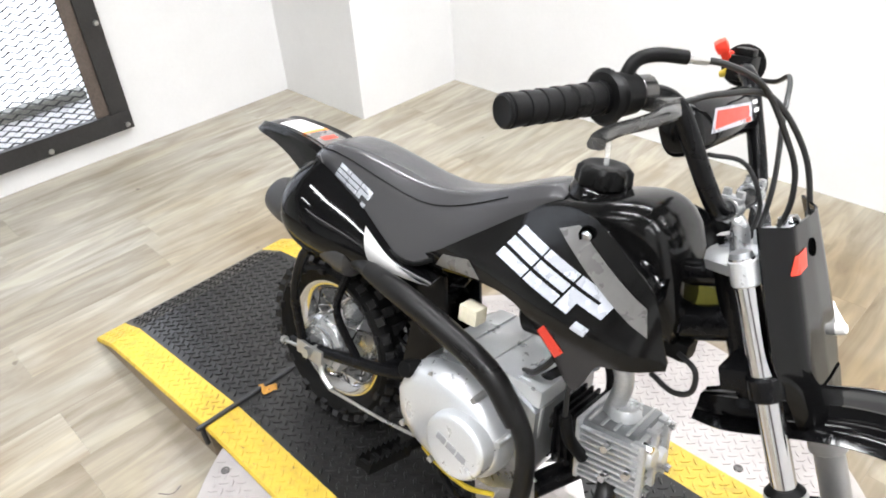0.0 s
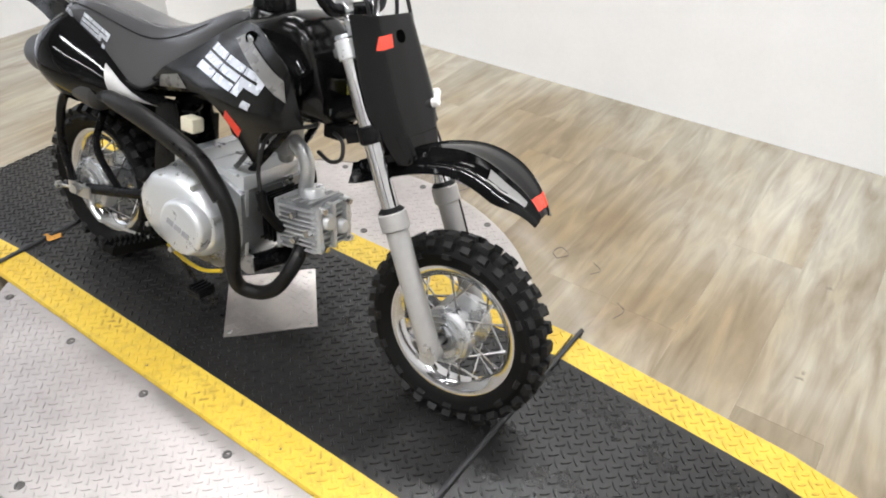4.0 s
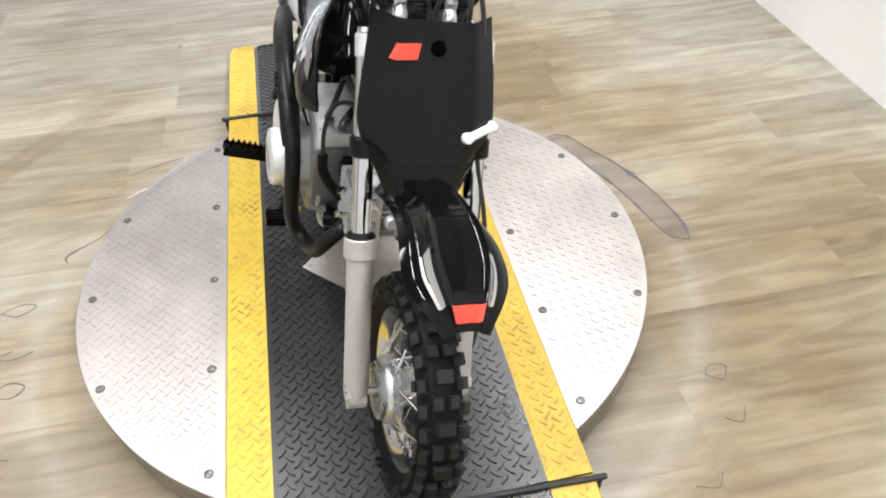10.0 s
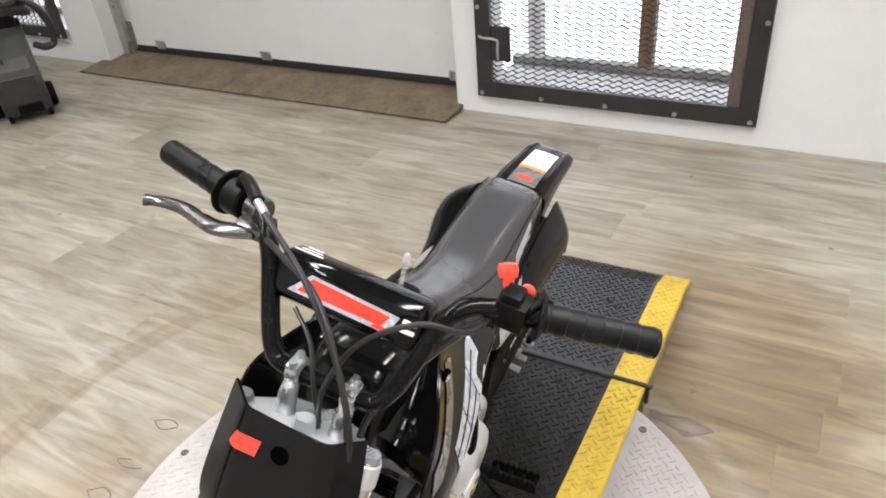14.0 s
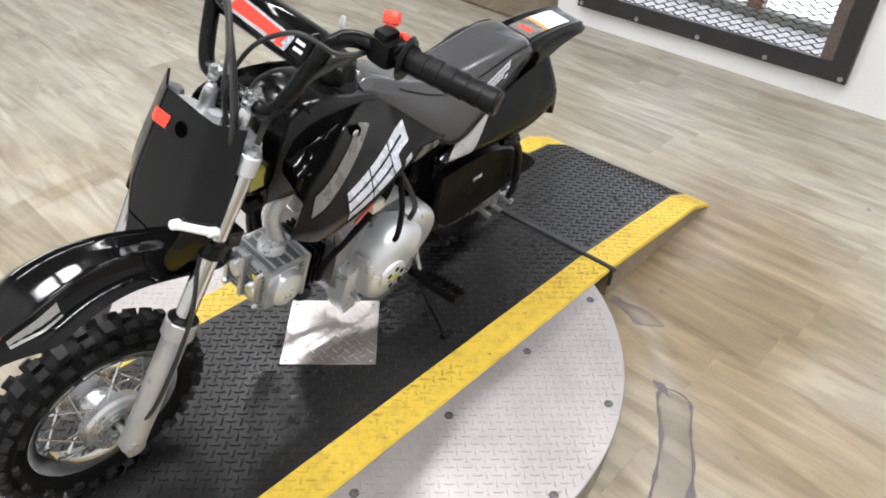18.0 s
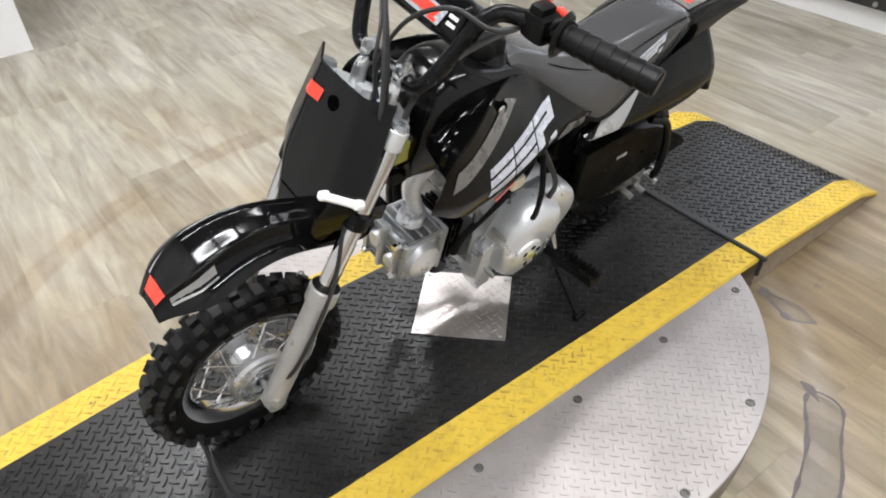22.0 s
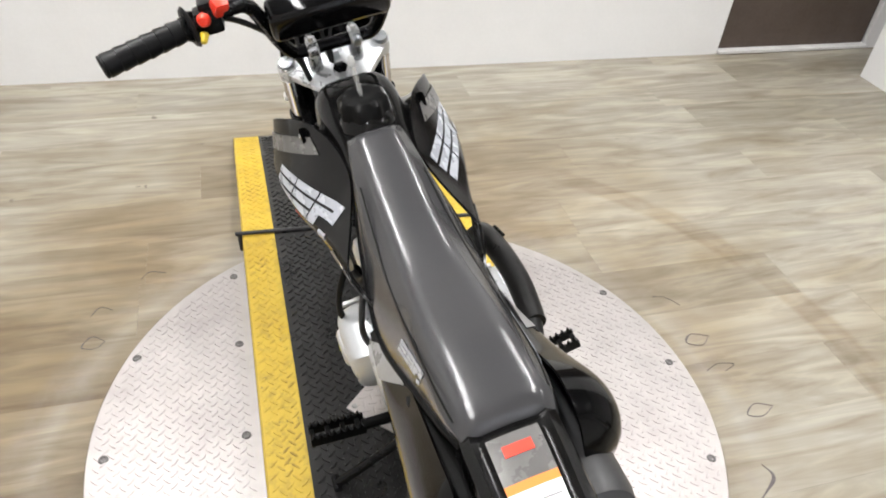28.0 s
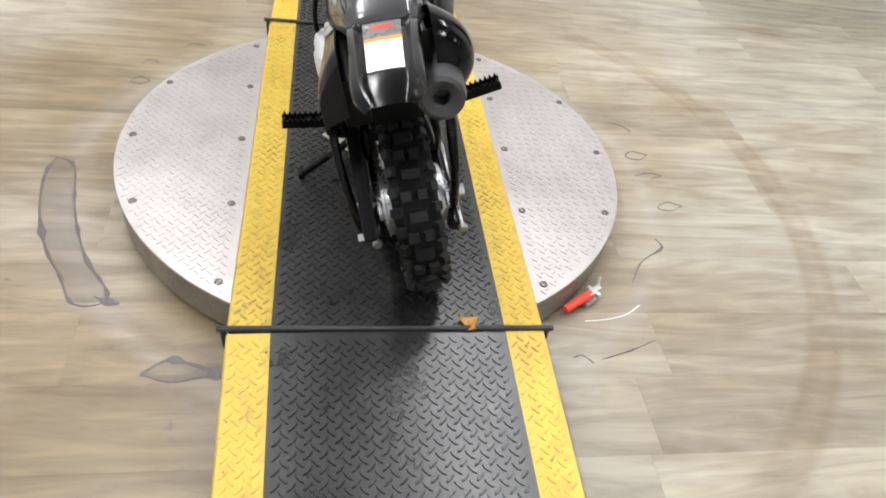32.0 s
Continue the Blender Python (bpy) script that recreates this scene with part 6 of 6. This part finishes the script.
for z0, z1 in ((0.245, RZ + 0.060), (0.20, RZ - 0.060)):
    bm = bmesh.new()
    p0, p1 = Vector((-0.125, 0.056, z0)), Vector((RX, 0.056, z1))
    n = 26
    for i in range(n):
        a, b = p0.lerp(p1, i / n), p0.lerp(p1, (i + 0.8) / n)
        o = Vector((0, 0.002 if i % 2 else -0.002, 0))
        add_cyl(bm, a + o, b + o, 0.0045, n=6)
    bp("chain", bm, M_CHAIN, "dull steel drive chain", smooth=False)
cg = bp("chain_guard", prism([(-0.150, 0.402), (-0.220, 0.404), (-0.303, 0.398), (-0.387, 0.370), (-0.451, 0.330), (-0.516, 0.286), (-0.555, 0.252), (-0.548, 0.240), (-0.516, 0.238), (-0.442, 0.236), (-0.368, 0.226), (-0.276, 0.222), (-0.20, 0.232), (-0.155, 0.290)], 0.076, 0.100, 0.010), M_GUARD, "black plastic chain guard")
for x, z in ((-0.234, 0.325), (-0.322, 0.300), (-0.359, 0.312), (-0.423, 0.275), (-0.294, 0.255)):
    bp("guard_bolt", cyl((x, 0.098, z), (x, 0.103, z), 0.004, 0.003, 8), M_BLACKMETAL, "", cg)
bp("guard_strip", box(-0.294, -0.264, 0.0995, 0.1015, 0.335, 0.343, 0.0005), M_SILVERDECAL, "", cg, smooth=False)
bp("guard_stay", tube([(-0.326, 0.106, 0.418), (-0.377, 0.118, 0.395), (-0.414, 0.120, 0.320), (-0.447, 0.112, 0.230), (-0.456, 0.104, 0.190)], 0.0085, 10, 5), M_BLACKMETAL, "black curved tube over the guard")
for k in range(3):
    bp("adjuster_bolt", cyl((-0.373 - 0.045 * k, 0.080, 0.178 - 0.006 * (k % 2)), (-0.373 - 0.045 * k, 0.116, 0.175 - 0.006 * (k % 2)), 0.0075, n=6), M_STEEL, "zinc plated bolt", smooth=False)
bp("brake_arm", tube([(-0.391, -0.062, 0.19), (-0.382, -0.075, 0.15), (-0.350, -0.078, 0.128)], 0.006, 8, 4), M_STEEL, "steel brake arm")
bp("brake_rod", tube([(-0.350, -0.08, 0.128), (-0.2, -0.090, 0.150), (-0.09, -0.088, 0.165)], 0.0032, 8, 4), M_STEEL, "thin steel brake rod")
bm = bmesh.new()
add_tube(bm, [(-0.442, -0.075, 0.20), (-0.456, -0.083, 0.30), (-0.423, -0.088, 0.40), (-0.359, -0.09, 0.44)], 0.0095, 10, 5)
bp("muffler_stay", bm, M_BLACKMETAL, "black curved muffler stay")

# footpegs, pedal and stand
for s in sides():
    bm = bmesh.new()
    add_cyl(bm, (-0.082, s * 0.045, 0.178), (-0.084, s * 0.160, 0.194), 0.010, n=12)
    pegm = Matrix.Translation((-0.084, s * 0.155, 0.198)) @ Matrix.Rotation(s * radians(10), 4, "X")
    vs = []
    for k in range(2):
        vs += add_box(bm, -0.016 + 0.026 * k, -0.010 + 0.026 * k, min(0, s * 0.095), max(0, s * 0.095), -0.008, 0.010)
    for k in range(8):
        for e in (-0.013, 0.013):
            yy = s * (0.008 + 0.0115 * k)
            a = [bm.verts.new((e + dx, yy + dy, z)) for dx, dy, z in ((-0.003, -0.0042, 0.009), (0.003, -0.0042, 0.009), (0.003, 0.0042, 0.009), (-0.003, 0.0042, 0.009), (-0.003, 0, 0.019), (0.003, 0, 0.019))]
            for q in ((0, 1, 5, 4), (2, 3, 4, 5), (0, 4, 3), (1, 2, 5)):
                bm.faces.new([a[i] for i in q])
            vs += a
    for k in range(4):
        yy = s * (0.012 + 0.026 * k)
        vs += add_box(bm, -0.012, 0.012, yy - 0.004, yy + 0.004, -0.006, 0.006)
    bmesh.ops.transform(bm, matrix=pegm, verts=vs)
    bp("footpeg", bm, M_GUARD, "black serrated steel footpeg", smooth=False)
bm = bmesh.new()
add_tube(bm, [(-0.09, -0.085, 0.165), (-0.01, -0.125, 0.150), (0.05, -0.150, 0.145)], 0.006, 8, 4)
add_box(bm, 0.045, 0.080, -0.175, -0.135, 0.138, 0.150, 0.002)
for k in range(4):
    add_box(bm, 0.047 + 0.009 * k, 0.051 + 0.009 * k, -0.174, -0.136, 0.149, 0.156)
bp("brake_pedal", bm, M_BLACKMETAL, "black serrated brake pedal", smooth=False)

foot = Vector((-0.098, 0.236, 0.0745))
bm = bmesh.new()
add_tube(bm, [(-0.120, 0.075, 0.185), (-0.112, 0.130, 0.140), (-0.103, 0.205, 0.094), foot], 0.0085, 10, 4)
add_cyl(bm, foot + Vector((-0.014, 0.003, 0.0)), foot + Vector((0.014, 0.003, 0.0)), 0.0075, n=10)
stand = bp("side_stand", bm, M_BLACKMETAL, "black side stand resting on the mat")
bp("stand_spring", tube([(-0.135, 0.080, 0.195), (-0.130, 0.108, 0.150)], 0.006, 8, 3), M_STEEL, "steel stand spring", stand)

# ---- small things round the turntable ----
cl = thing("toggle_clamp", "steel toggle clamp with a red rubber handle on the floor", "clamp", pose(-0.470, -0.440, 0.021, 0, 0, -53.6))
bm = bmesh.new()
add_box(bm, 0.02, 0.055, -0.012, 0.012, -0.019, -0.008, 0.002)
add_box(bm, 0.03, 0.07, -0.007, 0.007, -0.01, 0.016, 0.003)
add_cyl(bm, (0.05, -0.018, 0.008), (0.05, 0.018, 0.008), 0.006, n=10)
add_tube(bm, [(0.065, 0, 0.01), (0.085, 0.015, 0.012), (0.10, 0.02, 0.006)], 0.005, 8, 3)
part("clamp_body", bm, M_STEEL, cl)
part("handle", tube([(0.04, 0.0, 0.008), (0.005, 0.004, 0.004), (-0.04, 0.008, 0.0)], lambda u: 0.0105 - 0.002 * abs(u - 0.4), 12, 5), M_REDPLASTIC, cl, "red rubber handle")


# old vacuum machine by the far window
vac = thing("shop_vacuum", "worn dark grey shop vacuum machine with coiled black hoses", "vacuum", pose(-1.50, -3.36, 0, 0, 0, 62))
M_VAC = plain("worn_dark_enamel", (0.026, 0.028, 0.025), 0.45, 0.1, var=0.35, spots=0.6)
M_HOSE = plain("ribbed_hose", (0.022, 0.022, 0.023), 0.4, var=0.25, fine=60)
bm = bmesh.new()
add_prism(bm, [(-0.15, 0.035), (0.13, 0.035), (0.15, 0.10), (0.135, 0.24), (0.06, 0.33), (0.02, 0.47), (-0.05, 0.50), (-0.13, 0.46), (-0.16, 0.22)], -0.12, 0.12, 0.014)
part("housing", bm, M_VAC, vac)
part("front_cover", prism([(0.136, 0.10), (0.150, 0.105), (0.138, 0.235), (0.066, 0.325), (0.052, 0.318)], -0.085, 0.085, 0.004), M_BLACKSTEEL, vac, "scratched dark front cover", smooth=False)
part("dark_panel", box(0.125, 0.157, -0.05, 0.075, 0.045, 0.095, 0.005), M_DARK, vac)
part("head_unit", box(-0.12, 0.04, -0.10, 0.10, 0.475, 0.545, 0.02), M_SATIN, vac, "black motor head")
for s in (-1, 1):
    part("wheel", revolve([(0.02, -0.022), (0.06, -0.02), (0.068, -0.01), (0.068, 0.01), (0.06, 0.02), (0.02, 0.022)], (-0.06, s * 0.142, 0.069), (0, 1, 0), 24), M_TYRE, vac)
    part("caster", revolve([(0.008, -0.012), (0.028, -0.012), (0.031, 0.0), (0.028, 0.012), (0.008, 0.012)], (0.11, s * 0.10, 0.032), (0, 1, 0), 16), M_TYRE, vac)
for k in range(3):
    bm = bmesh.new()
    add_tube(bm, [(-0.03 + (0.13 + 0.01 * k) * math.cos(a), (0.17 - 0.012 * k) * math.sin(a), 0.545 + 0.034 * k + 0.02 * math.cos(2 * a + k)) for a in [2 * math.pi * i / 14 for i in range(-1, 13)]], lambda u: 0.019 + 0.002 * math.sin(u * 420), 10, 8)
    part("hose", bm, M_HOSE, vac, "black ribbed hose")
bm = bmesh.new()
add_tube(bm, [(0.02, 0.15, 0.60), (0.05, 0.215, 0.55), (0.06, 0.25, 0.45), (0.055, 0.24, 0.36), (0.05, 0.19, 0.345), (0.05, 0.14, 0.37)], lambda u: 0.019 + 0.002 * math.sin(u * 300), 10, 10)
part("hose", bm, M_HOSE, vac, "black ribbed hose")
bm = tube([(0.013 * t / 6.3, -0.205 + 0.0013 * t + (0.075 + 0.0012 * t) * math.cos(t), 0.30 + (0.125 + 0.0012 * t) * math.sin(t)) for t in [0.42 * i for i in range(92)]], 0.0055, 6, 2)
part("coiled_cord", bm, M_CABLE, vac, "coiled black power cord")
part("floor_cord", tube([(0.0, -0.17, 0.10), (0.03, -0.26, 0.012), (-0.02, -0.45, 0.007), (-0.12, -0.62, 0.007), (-0.1, -0.85, 0.007)], 0.0055, 6, 6), M_CABLE, vac, "black cord trailing over the floor")

# scraped and lifted edges in the vinyl round the turntable
M_SCAR = plain("lifted_vinyl_edge", (0.10, 0.085, 0.085), 0.6, var=0.3)


def scar(pts, w=0.0035, close=False):
    path = smooth_path(pts + ([pts[0]] if close else []), 7)
    bm = bmesh.new()
    rows = []
    for i, q in enumerate(path):
        d = (path[min(i + 1, len(path) - 1)] - path[max(i - 1, 0)]).normalized()
        side = Vector((-d.y, d.x, 0))
        ww = w * (0.30 + 0.70 * noise.noise(q * 23.0 + Vector((0, 0, w * 900))) ** 2 * 3)
        rows.append([bm.verts.new(q + side * k * ww + Vector((0, 0, h))) for k, h in ((-1, 0.0002), (0, 0.0016), (1, 0.0002))])
    for a, c in zip(rows, rows[1:]):
        for k in range(2):
            bm.faces.new((a[k], c[k], c[k + 1], a[k + 1]))
    tagged(mesh_object("floor_scar", bm, M_SCAR), "thin scraped edge in the vinyl floor", "scratch", kind="structure")


def arc(r0, r1, a0, a1, n=7):
    return [(lerp(r0, r1, i / (n - 1)) * math.cos(radians(lerp(a0, a1, i / (n - 1)))), lerp(r0, r1, i / (n - 1)) * math.sin(radians(lerp(a0, a1, i / (n - 1)))), 0) for i in range(n)]


M_SCUFF = plain("worn_through_vinyl", (0.17, 0.145, 0.14), 0.75, var=0.35, fine=40, spots=0.5)
M_SCUFF.node_tree.nodes["Principled BSDF"].inputs["Alpha"].default_value = 0.24


def scuff(pts):
    """A worn patch of the vinyl inside a lifted edge."""
    path = smooth_path(pts + [pts[0]], 6)[:-1]
    c = sum(path, Vector()) / len(path)
    bm = bmesh.new()
    rows = [[bm.verts.new(c + (q - c) * g + Vector((0, 0, 0.0004 + 0.0003 * (1 - g)))) for q in path] for g in (0.97, 0.6)]
    mid = bm.verts.new(c + Vector((0, 0, 0.0008)))
    n = len(path)
    for k in range(n):
        a, d = rows
        bm.faces.new((a[k], a[(k + 1) % n], d[(k + 1) % n], d[k]))
        bm.faces.new((d[k], d[(k + 1) % n], mid))
    tagged(mesh_object("floor_scuff", bm, M_SCUFF), "dull worn patch in the vinyl floor", "scuff", kind="structure")


LOOP = [(0.038, 0.793, 0), (0.001, 0.743, 0), (-0.161, 0.703, 0), (-0.315, 0.645, 0), (-0.419, 0.578, 0), (-0.457, 0.585, 0), (-0.453, 0.639, 0), (-0.376, 0.681, 0), (-0.294, 0.73, 0), (-0.165, 0.778, 0), (-0.034, 0.801, 0)]
TEAR = [(-0.635, 0.471, 0), (-0.603, 0.43, 0), (-0.608, 0.393, 0), (-0.636, 0.331, 0), (-0.645, 0.366, 0), (-0.654, 0.415, 0)]
scuff(LOOP)
scuff(TEAR)
scar(LOOP, 0.0075, True)
scar(TEAR, 0.009, True)
scar([(-0.434, 0.60, 0), (-0.45, 0.57, 0), (-0.455, 0.545, 0)], 0.006)
scar([(0.04, -0.744, 0), (0.055, -0.785, 0), (0.045, -0.824, 0), (0.03, -0.79, 0)], 0.0025)
scar([(-0.385, -0.601, 0), (-0.31, -0.65, 0), (-0.26, -0.72, 0), (-0.225, -0.715, 0)], 0.003)
scar([(-0.605, -0.398, 0), (-0.60, -0.42, 0), (-0.622, -0.44, 0)], 0.003)
scar([(-0.09, -0.84, 0), (-0.075, -0.80, 0), (-0.10, -0.765, 0), (-0.11, -0.80, 0)], 0.0025, True)
scar([(0.145, -0.815, 0), (0.12, -0.78, 0), (0.135, -0.745, 0), (0.16, -0.77, 0)], 0.0025, True)
scar(arc(0.82, 0.765, 227, 217, 5), 0.003)
scar([(0.31, -0.74, 0), (0.30, -0.775, 0), (0.265, -0.80, 0)], 0.002)
scar([(0.645, 0.51, 0), (0.655, 0.55, 0), (0.63, 0.57, 0)], 0.0025)
scar([(0.525, 0.63, 0), (0.54, 0.66, 0), (0.51, 0.68, 0)], 0.0025)
scar([(0.42, 0.64, 0), (0.44, 0.67, 0), (0.41, 0.69, 0), (0.40, 0.66, 0)], 0.0025, True)
wire = thing("white_thread", "short curled white thread lying on the floor", "thread", pose(0, 0, 0.0012))
part("strand", tube([(-0.505, -0.45, 0), (-0.50, -0.50, 0), (-0.487, -0.55, 0), (-0.458, -0.595, 0.001)], 0.0011, 6, 5), M_CLIP, wire)

scrap = thing("leaf_scrap", "small dry orange-brown leaf scrap on the rubber mat", "leaf", pose(-0.60, -0.155, TOP + 0.0035, 0, 0, 30))
M_LEAF = plain("dry_leaf", (0.42, 0.20, 0.03), 0.7, var=0.4, fine=90)
part("leaf", sheet(lambda u, v: Vector((0.045 * (u - 0.5), 0.034 * (v - 0.5) * (1 - abs(2 * u - 1) ** 1.5) + 0.006 * math.sin(9 * u), 0.003 + 0.004 * math.sin(5 * u + 3 * v))), 10, 5, 0.0006), M_LEAF, scrap)

# ---- floor planks ----
floor = tagged(mesh_object("floor", box(X_BACK - T, X_FRONT + T, Y_FAR - T, Y_SIDE, -0.08, -0.0045), M_SUBFLOOR), "pale wood-look vinyl plank floor", "floor", kind="structure")
PW, PL = 0.181, 1.22


def plank_mesh(y0, y1):
    return box(-PW / 2 + 0.0001, PW / 2 - 0.0001, y0 + 0.0001, y1 - 0.0001, -0.004, 0.0, 0.0004)


proto = mesh_object("plank", plank_mesh(-PL / 2, PL / 2), M_PLANK)
rng = random.Random(5)
first = True
x = X_BACK + PW / 2
while x - PW / 2 < X_FRONT:
    cut = (0.15 + 0.85 * rng.random()) * PL
    end = mesh_object("plank", plank_mesh(PL / 2 - cut, PL / 2), M_PLANK)
    end.parent = floor
    end.matrix_basis = pose(x, Y_SIDE - PL / 2, 0)
    y = Y_SIDE - cut - PL / 2
    while y + PL / 2 > Y_FAR:
        ob = proto if first else new("plank", proto.data)
        first = False
        ob.parent = floor
        ob.matrix_basis = pose(x, y, 0, 0, 0, 0 if rng.random() < 0.5 else 180)
        y -= PL
    x += PW
